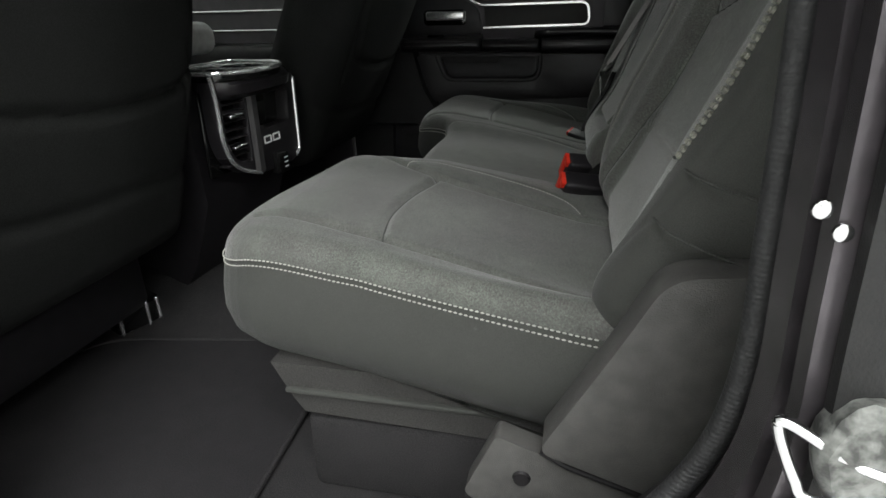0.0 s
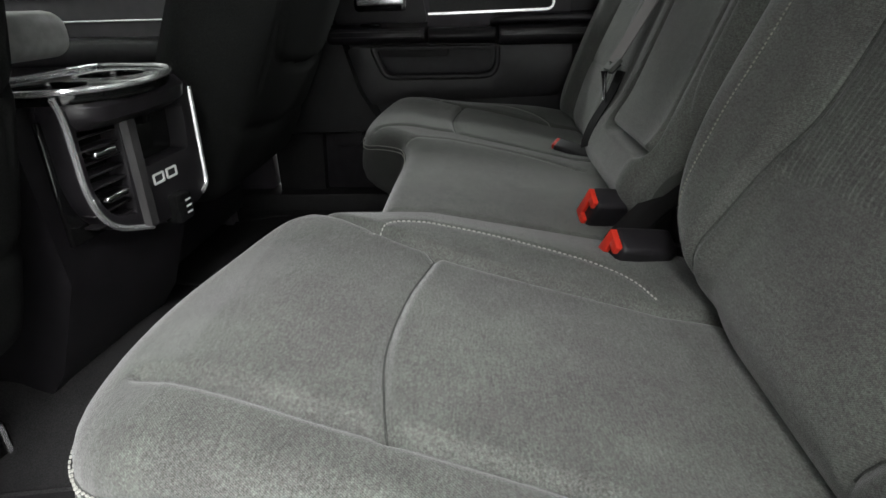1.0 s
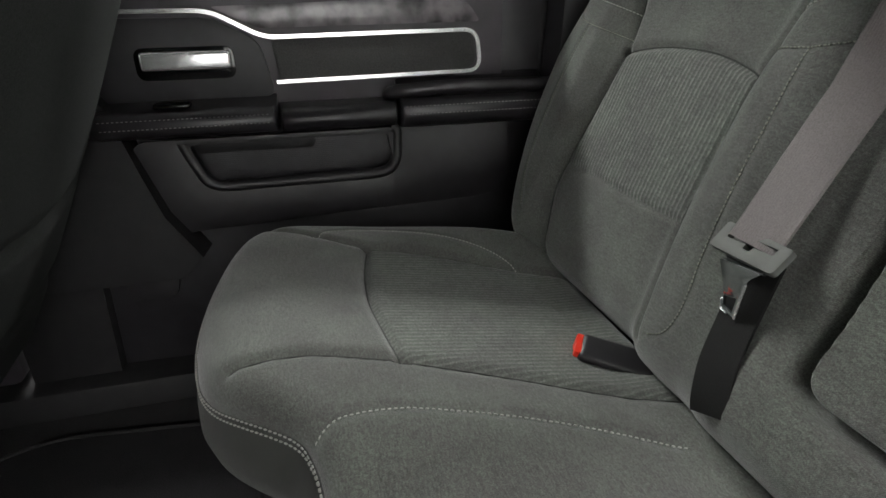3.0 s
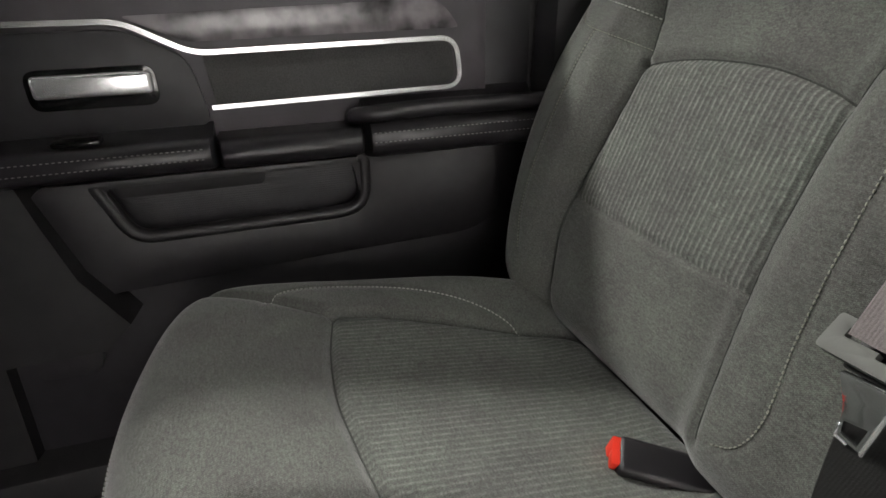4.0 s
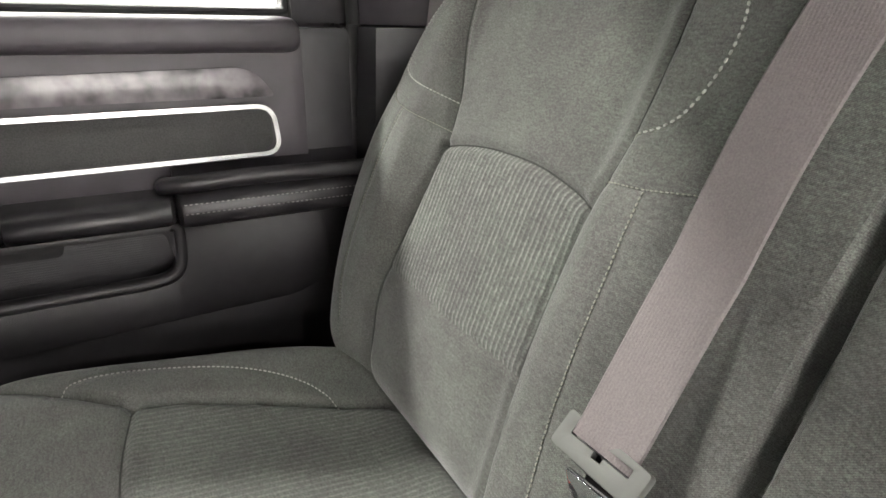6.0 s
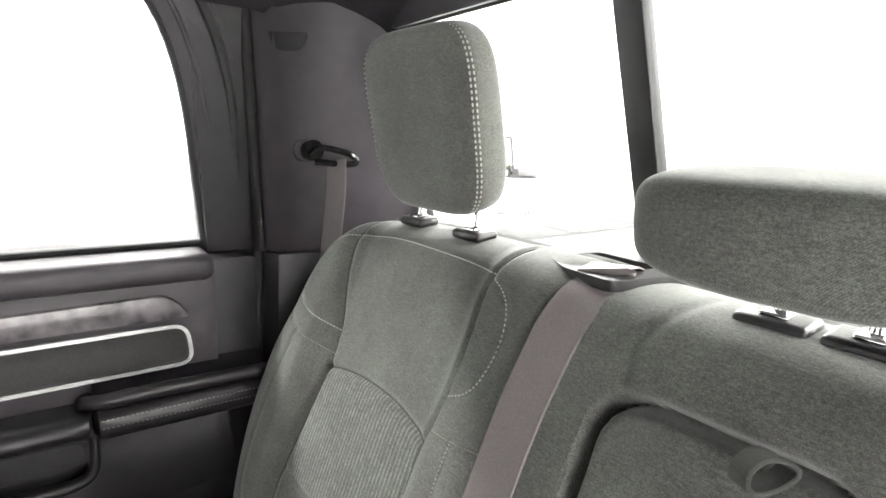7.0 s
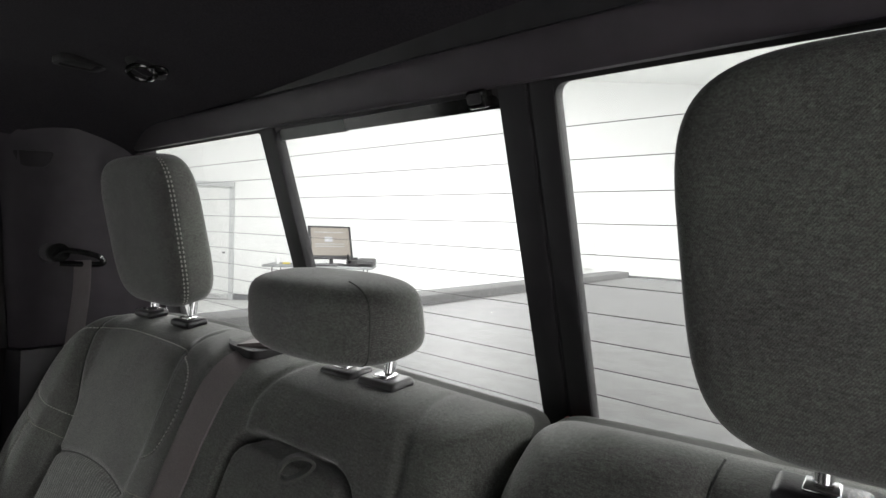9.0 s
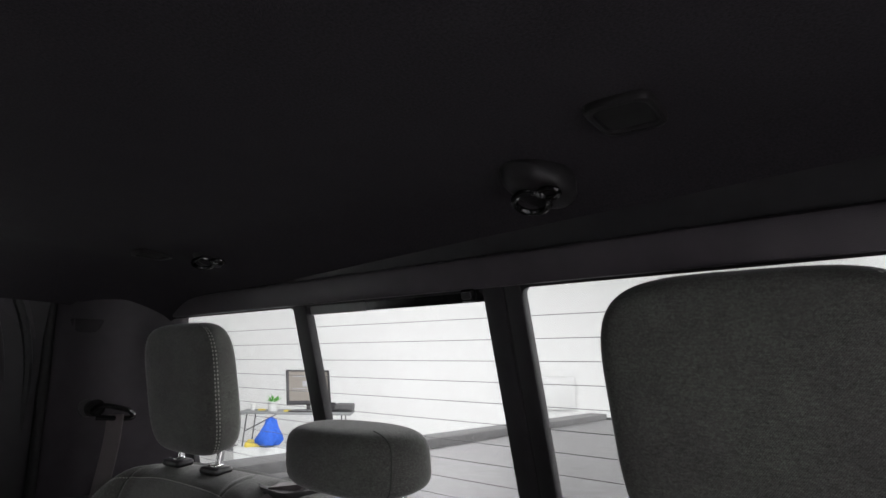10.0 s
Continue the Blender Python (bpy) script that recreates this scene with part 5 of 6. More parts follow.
part("cover", sheet([(p.x, p.y) for p in rounded([(-0.03, 0.014, 0.006), (0.03, 0.014, 0.006), (0.02, -0.012, 0.012), (-0.02, -0.012, 0.012)])], [], vm @ pose(0, 0, -0.004), 0.006, 0.0015), KICK, vent)

# ---- front seats ----
def front_seat(s, label, lean, x0, top):
    st = thing("front_seat", label, "car seat", "front seats")
    b_, c_ = Vector((math.sin(radians(lean)), 0, math.cos(radians(lean)))), Vector((math.cos(radians(lean)), 0, -math.sin(radians(lean))))
    m = Matrix(((0, b_.x, c_.x, x0), (1, 0, 0, 0.44 * s), (0, b_.z, c_.z, 0.40), (0, 0, 0, 1)))
    poly = [(-0.235, -0.10, 0.06), (-0.265, 0.25, 0.1), (-0.245, 0.56, 0.08), (-0.13, 0.66, 0.08), (0.13, 0.66, 0.08), (0.245, 0.56, 0.08), (0.265, 0.25, 0.1), (0.235, -0.10, 0.06)]
    low = curve([(-0.29, 0.11), (-0.2, 0.08), (-0.05, 0.064), (0.05, 0.06), (0.2, 0.05), (0.29, 0.08)])
    hem = curve([(-0.20, 0.36), (-0.185, 0.27), (-0.155, 0.215), (-0.07, 0.198), (0.02, 0.190), (0.16, 0.194), (0.235, 0.225)])
    pad = Pad(poly, m, 0.16, 0.06, 0.03, [(low, 0.006, 0.012), (hem, 0.010, 0.008), (curve([(-0.19, 0.62), (-0.21, 0.4), (-0.2, 0.16)]), 0.004, 0.006), (curve([(0.19, 0.62), (0.21, 0.4), (0.2, 0.16)]), 0.004, 0.006)], (), 0.01, 0.03, 110)
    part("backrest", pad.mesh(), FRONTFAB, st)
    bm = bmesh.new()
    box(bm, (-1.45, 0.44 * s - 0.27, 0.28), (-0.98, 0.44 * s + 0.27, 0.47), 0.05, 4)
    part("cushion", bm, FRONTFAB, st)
    part("base", boxed((-1.35, 0.44 * s - 0.22, FLOOR + 0.05), (-1.02, 0.44 * s + 0.22, 0.29), 0.02, 2), PLASTIC, st)
    for k in (-0.2, 0.2):
        part("rail", boxed((-1.45, 0.44 * s + k - 0.02, FLOOR), (-1.05, 0.44 * s + k + 0.02, FLOOR + 0.055), 0.005, 2), GREYM, st, "steel seat rail")
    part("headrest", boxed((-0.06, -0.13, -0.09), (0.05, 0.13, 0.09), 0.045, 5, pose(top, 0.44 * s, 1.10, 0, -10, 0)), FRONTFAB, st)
    for k in (-0.06, 0.06):
        part("post", cyl(bmesh.new(), (top - 0.03, 0.44 * s + k, 0.94), (top - 0.01, 0.44 * s + k, 1.05), 0.006, 12), CHROME, st)
    return st


front_seat(-1, "dark charcoal cloth front seat with back pocket, beside the centre console", 13, -0.895, -0.80)
front_seat(1, "dark charcoal cloth front seat with back pocket, by the closed door", 25, -0.85, -0.60)

# ---- centre console ----
con = thing("centre_console", "black centre console with rear air vents, cup holders and silver trim", "console")
con.matrix_world = pose(-0.865, -0.008, 0.011, 0, 0, -5) @ pose(0.865, 0, 0)
sec = lambda x, w0, w1, z0, z1, r: [(x, -w0, z0), (x, -w1, z1 - r), (x, -w1 + r * 0.3, z1 - r * 0.3), (x, -w1 + r, z1), (x, w1 - r, z1), (x, w1 - r * 0.3, z1 - r * 0.3), (x, w1, z1 - r), (x, w0, z0)]
part("body", loft([sec(-1.6, 0.14, 0.155, FLOOR, 0.565, 0.02), sec(-1.02, 0.14, 0.155, FLOOR, 0.57, 0.02), sec(-0.96, 0.138, 0.153, 0.20, 0.57, 0.025), sec(-0.905, 0.135, 0.150, 0.34, 0.568, 0.03)]), PLASTIC, con)
circ = lambda cx, cy, r: [(cx + r * math.cos(2 * math.pi * k / 28), cy + r * math.sin(2 * math.pi * k / 28)) for k in range(28)]
cm = Matrix(((0, 0, 1, -0.91), (1, 0, 0, 0), (0, 1, 0, 0), (0, 0, 0, 1)))
outl = [(-0.118, 0.562, 0.01), (0.149, 0.562, 0.01), (0.147, 0.42, 0.02), (0.132, 0.372, 0.03), (-0.02, 0.372, 0.03), (-0.09, 0.402, 0.04), (-0.117, 0.45, 0.03)]
vent_hole = [(-0.103, 0.535, 0.006), (-0.028, 0.535, 0.006), (-0.034, 0.405, 0.006), (-0.078, 0.414, 0.02), (-0.102, 0.455, 0.02)]
bin_hole = [(0.0, 0.53, 0.01), (0.122, 0.53, 0.01), (0.116, 0.462, 0.01), (0.0, 0.46, 0.01)]
part("face", sheet(ro(outl), [ro(vent_hole), ro(bin_hole)], cm, 0.048, 0.004), PLASTIC, con)
part("vent_back", boxed((-0.9, -0.125, 0.39), (-0.892, 0.125, 0.55), 0.002, 1), GLOSS, con)
lipf = lambda y: -0.826 - 0.9 * (y + 0.03) ** 2 - 25 * max(0, abs(y - 0.015) - 0.09) ** 2
part("lip", loft([[(x, y, z) for x, z in ((-0.90, 0.574), (lipf(y) - 0.012, 0.574), (lipf(y), 0.562), (lipf(y) - 0.004, 0.545), (lipf(y) - 0.022, 0.534), (-0.90, 0.53))] for y in [-0.118 + 0.267 * k / 16 for k in range(17)]]), VINYL, con, "rounded black lip")
part("divider", loft([[(-0.866, -0.028, z), (-0.853, -0.022, z), (-0.853, -0.006, z), (-0.866, 0.0, z)] for z in (0.38, 0.40, 0.53, 0.54)]), GREYPLASTIC, con, "dark grey divider bar")
for k in range(8):
    part("slat", boxed((-0.888, -0.106, 0.408 + k * 0.0165), (-0.866, -0.03, 0.411 + k * 0.0165), 0.001, 1, pose(0, 0, 0, 0, 0, 0)), VINYL, con)
for z in (0.444, 0.503):
    part("vent_knob", boxed((-0.870, -0.092, z - 0.005), (-0.852, -0.05, z + 0.005), 0.004, 3), CHROME, con, "chromed vent slider")
fr = rounded([(-0.124, 0.578, 0.0), (-0.116, 0.553, 0.02), (-0.115, 0.45, 0.035), (-0.088, 0.402, 0.04), (-0.012, 0.376, 0.0)], 10)
part("trim", tube([(-0.8615, p.x, p.y) for p in fr], 0.0042, 8, False, 1, (1, 0, 0)), SATIN, con, "silver trim line")
fr = rounded([(0.149, 0.552, 0.0), (0.146, 0.42, 0.02), (0.145, 0.392, 0.015), (0.127, 0.383, 0.0)], 10)
part("trim", tube([(-0.8615, p.x, p.y) for p in fr], 0.0042, 8, False, 1, (1, 0, 0)), SATIN, con, "silver trim line")
for k in (0.026, 0.058):
    bm = sheet(ro([(k - 0.013, 0.446, 0.003), (k + 0.013, 0.446, 0.003), (k + 0.013, 0.430, 0.003), (k - 0.013, 0.430, 0.003)]), [ro([(k - 0.010, 0.443, 0.002), (k + 0.010, 0.443, 0.002), (k + 0.010, 0.433, 0.002), (k - 0.010, 0.433, 0.002)])], Matrix(((0, 0, 1, -0.8615), (1, 0, 0, 0), (0, 1, 0, 0), (0, 0, 0, 1))), 0.002)
    part("usb_socket", bm, WHITEP, con, "socket with pale surround", False)
part("switch", boxed((-0.875, 0.036, 0.360), (-0.847, 0.076, 0.405), 0.005, 2), GLOSS, con, "gloss black switch")
for k in range(3):
    part("switch_mark", boxed((-0.8475, 0.056, 0.371 + 0.010 * k), (-0.8466, 0.070, 0.374 + 0.010 * k), 0, 1), WHITEP, con)
# cup holder tray on top with the lid behind it
tr = ro([(-1.02, -0.135, 0.02), (-0.905, -0.130, 0.03), (-0.845, -0.105, 0.04), (-0.818, -0.04, 0.06), (-0.828, 0.04, 0.06), (-0.858, 0.11, 0.04), (-0.905, 0.155, 0.03), (-1.02, 0.16, 0.02)])
part("cup_tray", sheet(tr, [circ(-0.925, -0.055, 0.044), circ(-0.925, 0.065, 0.044)], pose(0, 0, 0.568), 0.014, 0.003), GLOSS, con, "gloss black cup holder tray")
part("tray_trim", tube([(a, b, 0.583) for a, b in tr], 0.004, 8, True), SATIN, con, "silver rim")
for k in (-0.055, 0.065):
    bm = bmesh.new()
    bmesh.ops.create_cone(bm, cap_ends=False, segments=28, radius1=0.038, radius2=0.0445, depth=0.07, matrix=pose(-0.925, k, 0.546))
    part("cup_well", bm, GLOSS, con)
lid = mat("grey_leatherette", (0.46, 0.46, 0.45), 0.32, 0, 60, 0.12, 0.3, 900)
part("armrest_lid", boxed((-1.55, -0.15, 0.60), (-1.035, 0.15, 0.668), 0.028, 5), lid, con, "smooth pale grey lid")

# ---- under the rear seats ----
store = thing("storage_box", "black carpeted storage bin under the rear seat cushion", "storage box")
part("body", boxed((-0.538, -0.55, FLOOR), (-0.12, -0.165, 0.235), 0.012, 2), CARPET, store)
part("rear_body", boxed((-0.47, -0.165, FLOOR), (-0.12, 0.60, 0.325), 0.012, 2), CARPET, store)
flap = lambda y, k: [(-0.570, y, 0.312), (-0.548, y + k, 0.262), (-0.535, y + k, 0.243), (-0.43, y + k, 0.240), (-0.30, y + k, 0.236), (-0.12, y + k, 0.236), (-0.12, y, 0.312)]
part("lid_edge", loft([flap(-0.556, 0.003), flap(-0.552, 0), flap(-0.40, 0), flap(-0.17, 0)]), STRAP, store, "folded dark edge")
part("lid_fold", boxed((-0.555, -0.560, 0.272), (-0.28, -0.545, 0.279), 0.003, 2), KNIT, store, "grey cloth fold")
part("cup_holder", sheet([(p.x, p.y) for p in rounded([(-0.62, 0.03, 0.05), (-0.50, 0.03, 0.01), (-0.50, 0.16, 0.01), (-0.62, 0.16, 0.05)])], [circ(-0.565, 0.095, 0.038)], pose(0, 0, 0.225), 0.012, 0.003), PLASTIC, store)
part("cup_rim", tube([(a, b, 0.238) for a, b in circ(-0.565, 0.095, 0.04)], 0.003, 8, True), CHROME, store, "bright rim")
bm = bmesh.new()
bmesh.ops.create_cone(bm, cap_ends=True, segments=28, radius1=0.034, radius2=0.038, depth=0.10, matrix=pose(-0.565, 0.095, 0.185))
bmesh.ops.delete(bm, geom=[f for f in bm.faces if len(f.verts) > 5 and f.calc_center_median().z > 0.2], context="FACES")
part("cup_well", bm, GLOSS, store)
brk = thing("seat_bracket", "grey plastic bracket cover at the seat's foot", "bracket")
part("cover", sheet(ro([(-0.312, 0.305, 0.008), (-0.284, 0.370, 0.006), (-0.248, 0.357, 0.03), (-0.175, 0.336, 0.02), (-0.12, 0.315, 0.02), (-0.12, 0.25, 0.01), (-0.28, 0.285, 0.01)]), [], pose(0, -0.678, 0, 90, 0, 0), 0.022, 0.005), WINGGREY, brk)
part("screw_cap", cyl(bmesh.new(), (-0.262, -0.6995, 0.330), (-0.262, -0.7025, 0.330), 0.008, 16, 0.0065), KICK, brk, "black screw cap")
wing = thing("seat_side_panel", "dark grained plastic side panel below the backrest", "panel")
part("panel", sheet(ro([(-0.250, 0.370, 0.012), (-0.204, 0.457, 0.15), (-0.171, 0.526, 0.018), (-0.134, 0.531, 0.02), (-0.095, 0.532, 0.01), (-0.09, 0.40, 0.01), (-0.115, 0.325, 0.01), (-0.177, 0.346, 0.05)]), [], pose(0, -0.680, 0, 90, 0, 0), 0.032, 0.008), WINGGREY, wing)

part("lower_lip", tube([(-0.247, -0.706, 0.366), (-0.225, -0.708, 0.356), (-0.18, -0.708, 0.342), (-0.12, -0.706, 0.322)], 0.0028, 8), KICK, wing, "black lower lip")

# ---- door opening on the near side ----
jamb = thing("door_jamb", "dark painted door frame with rubber seal and striker", "door frame", "", "structure")
jl = [(-0.33, 0.20), (-0.26, 0.34), (-0.194, 0.432), (-0.171, 0.471), (-0.159, 0.508), (-0.155, 0.55), (-0.157, 0.60), (-0.163, 0.72), (-0.18, 0.95), (-0.21, 1.18)]
c = curve(jl, 70)
def strip(d0, d1, y0, y1, mt, name, label=""):
    part(name, loft([[(x + d0, y0, z), (x + d1, y0, z), (x + d1, y1, z), (x + d0, y1, z)] for x, z in c]), mt, jamb, label)
part("seal", tube([(x + 0.001, -0.825, z) for x, z in c], 0.0065, 12, False, 1, (0, 1, 0)), RUBBER, jamb, "ribbed black rubber seal")
ZINC = mat("zinc_plate", (0.17, 0.175, 0.165), 0.45, 0.3, 160, 0.6, 0.8, 260)
LIGHTPAINT = mat("grey_metallic_paint", (0.075, 0.068, 0.074), 0.22, 0.5, 40, 0.3)
strip(0.010, 0.05, -0.845, -0.80, KICK, "seal_carrier", "black seal carrier")
strip(-0.003, 0.05, -0.868, -0.846, LIGHTPAINT, "frame", "grey painted flange")
strip(0.006, 0.05, -0.876, -0.869, KICK, "groove", "black groove")
strip(-0.002, 0.05, -0.888, -0.877, LIGHTPAINT, "flange_edge", "grey painted flange")
# black strip stands in for the shade beyond the flange
strip(0.004, 0.30, -0.896, -0.8895, BLACK, "gap_shade", "black strip for the shaded gap beyond the flange")
# chrome beads imitate two highlights on the painted flange
for p in ((-0.166, -0.889, 0.635), (-0.159, -0.889, 0.628)):
    part("highlight_bead", loft([[(p[0] + r * math.cos(k * math.pi / 6), p[1] - d, p[2] + r * math.sin(k * math.pi / 6)) for k in range(12)] for r, d in ((0.0032, 0.0), (0.0029, 0.0010), (0.0016, 0.0018))]), CHROME, jamb, "chrome bead for a highlight on the flange")
lump = random.Random(4)
stk = part("striker", loft([[(-0.141 + (0.0135 * q + lump.uniform(-0.0008, 0.0008)) * math.cos(a * math.pi / 9), y, 0.555 + (0.0225 * q + lump.uniform(-0.0012, 0.0012)) * math.sin(a * math.pi / 9)) for a in range(18)] for y, q in ((-0.890, 0.9), (-0.8985, 1.0), (-0.9015, 0.97), (-0.9035, 0.8), (-0.9028, 0.55), (-0.9045, 0.3))]), ZINC, jamb, "zinc door striker")
part("loop", tube(curve([(-0.132, -0.9055, 0.552), (-0.146, -0.902, 0.555), (-0.163, -0.895, 0.562), (-0.165, -0.895, 0.558), (-0.159, -0.900, 0.543), (-0.154, -0.902, 0.537), (-0.132, -0.9055, 0.535)], 40), 0.0021, 10), CHROME, stk)

# ---- load bed behind the cab ----
bed = thing("truck_bed", "covered load bed with soft grey cover and dark side rails", "truck bed")
part("cover", boxed((0.185, -0.66, 0.785), (2.44, 0.66, 0.808), 0.008, 2), COVER, bed, "grey soft cover")
for s in (-1, 1):
    part("side_rail", boxed((0.185, min(s * 0.655, s * 0.75), 0.77), (2.46, max(s * 0.655, s * 0.75), 0.835), 0.006, 2), RAIL, bed, "grey side rail")
    part("bedside", boxed((0.22, min(s * 0.73, s * 0.98), -0.2), (2.50, max(s * 0.73, s * 0.98), 0.79), 0.03, 3), PAINT, bed)
part("tailgate", boxed((2.44, -0.74, -0.1), (2.52, 0.74, 0.815), 0.015, 2), PAINT, bed)

# ---- showroom ----
RM = pose(0, 0, 0, 0, 0, 39)      # the truck stands at an angle in the hall
def room_box(lo, hi, bevel=0):
    return boxed(lo, hi, bevel, 1, RM)
structure("ground", room_box((-9, -9, GROUND - 0.1), (12, 9.5, GROUND)), CONCRETE, "pale polished concrete floor", "floor", False)
structure("wall_hall_back", room_box((11.6, -7.4, GROUND), (11.8, 8.2, 4.2)), WALLW, "white painted hall wall", "wall", False)
# front and near walls are added out of view to bounce light in
structure("wall_hall_front_unseen", room_box((-6.7, -7.4, GROUND), (-6.5, 8.2, 4.2)), WALLW, "white painted hall wall", "wall", False)
structure("wall_hall_side", room_box((-6.5, 8.0, GROUND), (11.6, 8.2, 4.2)), WALLW, "white painted hall wall", "wall", False)
structure("wall_hall_near_unseen", room_box((-6.5, -7.4, GROUND), (11.6, -7.2, 4.2)), WALLW, "white painted hall wall", "wall", False)
structure("ceiling_hall", room_box((-9, -9, 4.2), (12, 9.2, 4.3)), WALLW, "white hall ceiling", "ceiling", False)
# panels added out of view; places and powers tuned to light the cabin
for x, y, power in ((0.3, -4.2, 2.0), (-0.2, -2.5, 0.45), (2.6, -3.6, 0.4), (0.6, -6.6, 0.5), (-2.3, 4.0, 0.9), (1.5, 4.4, 0.7), (5.0, 4.4, 1.5), (6.0, -1.5, 1.5)):
    lamp = thing("added_light_panel", "white light panel added over the hall, out of view", "ceiling light", "hall lights")
    part("frame", boxed((x - 1.3, y - 0.35, 4.12), (x + 1.3, y + 0.35, 4.2), 0.01), WHITEP, lamp, "", False)
    part("diffuser", boxed((x - 1.25, y - 0.3, 4.10), (x + 1.25, y + 0.3, 4.118)), LIGHTPANEL, lamp, "", False)
    ld = bpy.data.lights.new("area_light", "AREA")
    ld.shape, ld.size, ld.size_y, ld.energy, ld.color = "RECTANGLE", 2.4, 0.55, LAMP_W * power, (1.0, 0.995, 0.99)
    lo = new("area_light", ld)
    lo.matrix_world = pose(x, y, 4.09)
    lo.parent = lamp

# ---- things in the hall ----
TM = pose(6.18, 7.68, GROUND, 0, 0, 39 - 90) @ pose(0.08, 0, 0)      # the table stands across the hall's back, its front towards the truck
TABLETOP = mat("grey_table_laminate", (0.24, 0.25, 0.25), 0.5, 0, 30, 0.08)
CRATE = mat("milky_plastic", (0.72, 0.74, 0.73), 0.3, 0, 20, 0.06)
tb = thing("folding_table", "pale grey folding table against the hall wall", "table")
tb.matrix_world = TM
part("top", boxed((-0.95, -0.35, 0.90), (0.95, 0.35, 0.94), 0.01, 2), TABLETOP, tb)
for x in (-0.85, 0.85):
    for y in (-0.28, 0.28):
        part("leg", cyl(bmesh.new(), (x, y, 0), (x * 0.93, y, 0.90), 0.011, 10), RAIL, tb, "grey steel leg")
    part("brace", cyl(bmesh.new(), (x, -0.28, 0.2), (x, 0.28, 0.2), 0.009, 8), RAIL, tb)
    part("strut", cyl(bmesh.new(), (x * 0.95, -0.28, 0.62), (x * 0.35, -0.28, 0.90), 0.009, 8), RAIL, tb, "slanting grey strut")
mon = thing("monitor", "dark screen with a pale page, leaning back on the table", "monitor")
mon.matrix_world = TM @ pose(0.2, -0.02, 0.94, 0, 0, 26) @ Matrix.Scale(1.12, 4)
lean = pose(0, 0, 0, -22, 0, 0)
part("foot", boxed((-0.20, -0.16, 0), (0.20, 0.12, 0.025), 0.008, 2), PLASTIC, mon)
part("stand", boxed((-0.03, 0.02, 0.01), (0.03, 0.05, 0.30), 0.008, 2, lean), PLASTIC, mon)
part("case", boxed((-0.35, -0.03, 0.10), (0.35, 0.01, 0.66), 0.012, 2, lean), PLASTIC, mon)
part("screen", boxed((-0.31, -0.034, 0.155), (0.31, -0.028, 0.625), 0.002, 1, lean), SCREEN, mon, "pale page on the screen")
part("picture", boxed((-0.10, -0.036, 0.38), (0.03, -0.033, 0.47), 0.001, 1, lean), GREYM, mon)
for z in (0.30, 0.34, 0.54):
    part("text_line", boxed((-0.26, -0.036, z), (0.22, -0.033, z + 0.012), 0.001, 1, lean), GREYM, mon)
ph = thing("desk_phone", "black desk phone with handset, on the table", "phone")
ph.matrix_world = TM @ pose(0.58, -0.1, 0.94, 0, 0, 20)
part("base", loft([[(-0.1, -0.1, 0), (0.1, -0.1, 0), (0.1, 0.1, 0), (-0.1, 0.1, 0)], [(-0.1, -0.1, 0.03), (0.1, -0.1, 0.03), (0.1, 0.1, 0.15), (-0.1, 0.1, 0.15)]]), PLASTIC, ph)
part("handset", tube(curve([(-0.07, -0.09, 0.08), (-0.08, -0.05, 0.12), (-0.08, 0.05, 0.18), (-0.07, 0.09, 0.18)], 20), 0.025, 10), GLOSS, ph)
kb = thing("keyboard", "black keyboard lying on the table", "keyboard")
kb.matrix_world = TM @ pose(0.12, -0.27, 0.94)
part("body", boxed((-0.22, -0.07, 0), (0.22, 0.07, 0.025), 0.008, 2), PLASTIC, kb)
for k in range(4):
    part("key_row", boxed((-0.205, -0.058 + k * 0.03, 0.024), (0.205, -0.034 + k * 0.03, 0.031), 0.003, 1), GREYM, kb)
pr = thing("printer", "dark grey box-shaped printer on the table", "printer")
pr.matrix_world = TM @ pose(0.80, 0.05, 0.94)
part("body", boxed((-0.15, -0.2, 0), (0.15, 0.2, 0.13), 0.02, 2), RAIL, pr)
part("tray", boxed((-0.11, -0.24, 0.03), (0.11, -0.19, 0.05), 0.005, 1), PLASTIC, pr)
pot = thing("potted_plant", "small green plant in a white pot on the table", "plant")
pot.matrix_world = TM @ pose(-0.40, -0.12, 0.94)
bm = bmesh.new()
bmesh.ops.create_cone(bm, cap_ends=True, segments=20, radius1=0.075, radius2=0.10, depth=0.15, matrix=pose(0, 0, 0.075))
part("pot", bm, WHITEP, pot, "white pot")
bm = bmesh.new()
leaf = random.Random(7)
for k in range(26):
    a, u = leaf.uniform(0, 6.28), leaf.uniform(0.25, 1.25)
    q = pose(0.03 * math.cos(a), 0.03 * math.sin(a), 0.15) @ Matrix.Rotation(a, 4, "Z") @ Matrix.Rotation(u, 4, "Y")
    g, w = leaf.uniform(0.09, 0.17), leaf.uniform(0.014, 0.024)
    v = [bm.verts.new(q @ Vector(p)) for p in ((0, 0, 0), (0.004, w, g * 0.5), (0.02, 0, g), (0.004, -w, g * 0.5), (-0.004, 0, g * 0.5))]
    for i, j in ((0, 1), (1, 2), (2, 3), (3, 0)):
        bm.faces.new((v[i], v[j], v[4]))
    bm.faces.new((v[3], v[2], v[1], v[0]))
tagged(part("leaves", bm, GREEN, pot, "narrow green leaves", False), "narrow green leaves", "", "", "stuff")
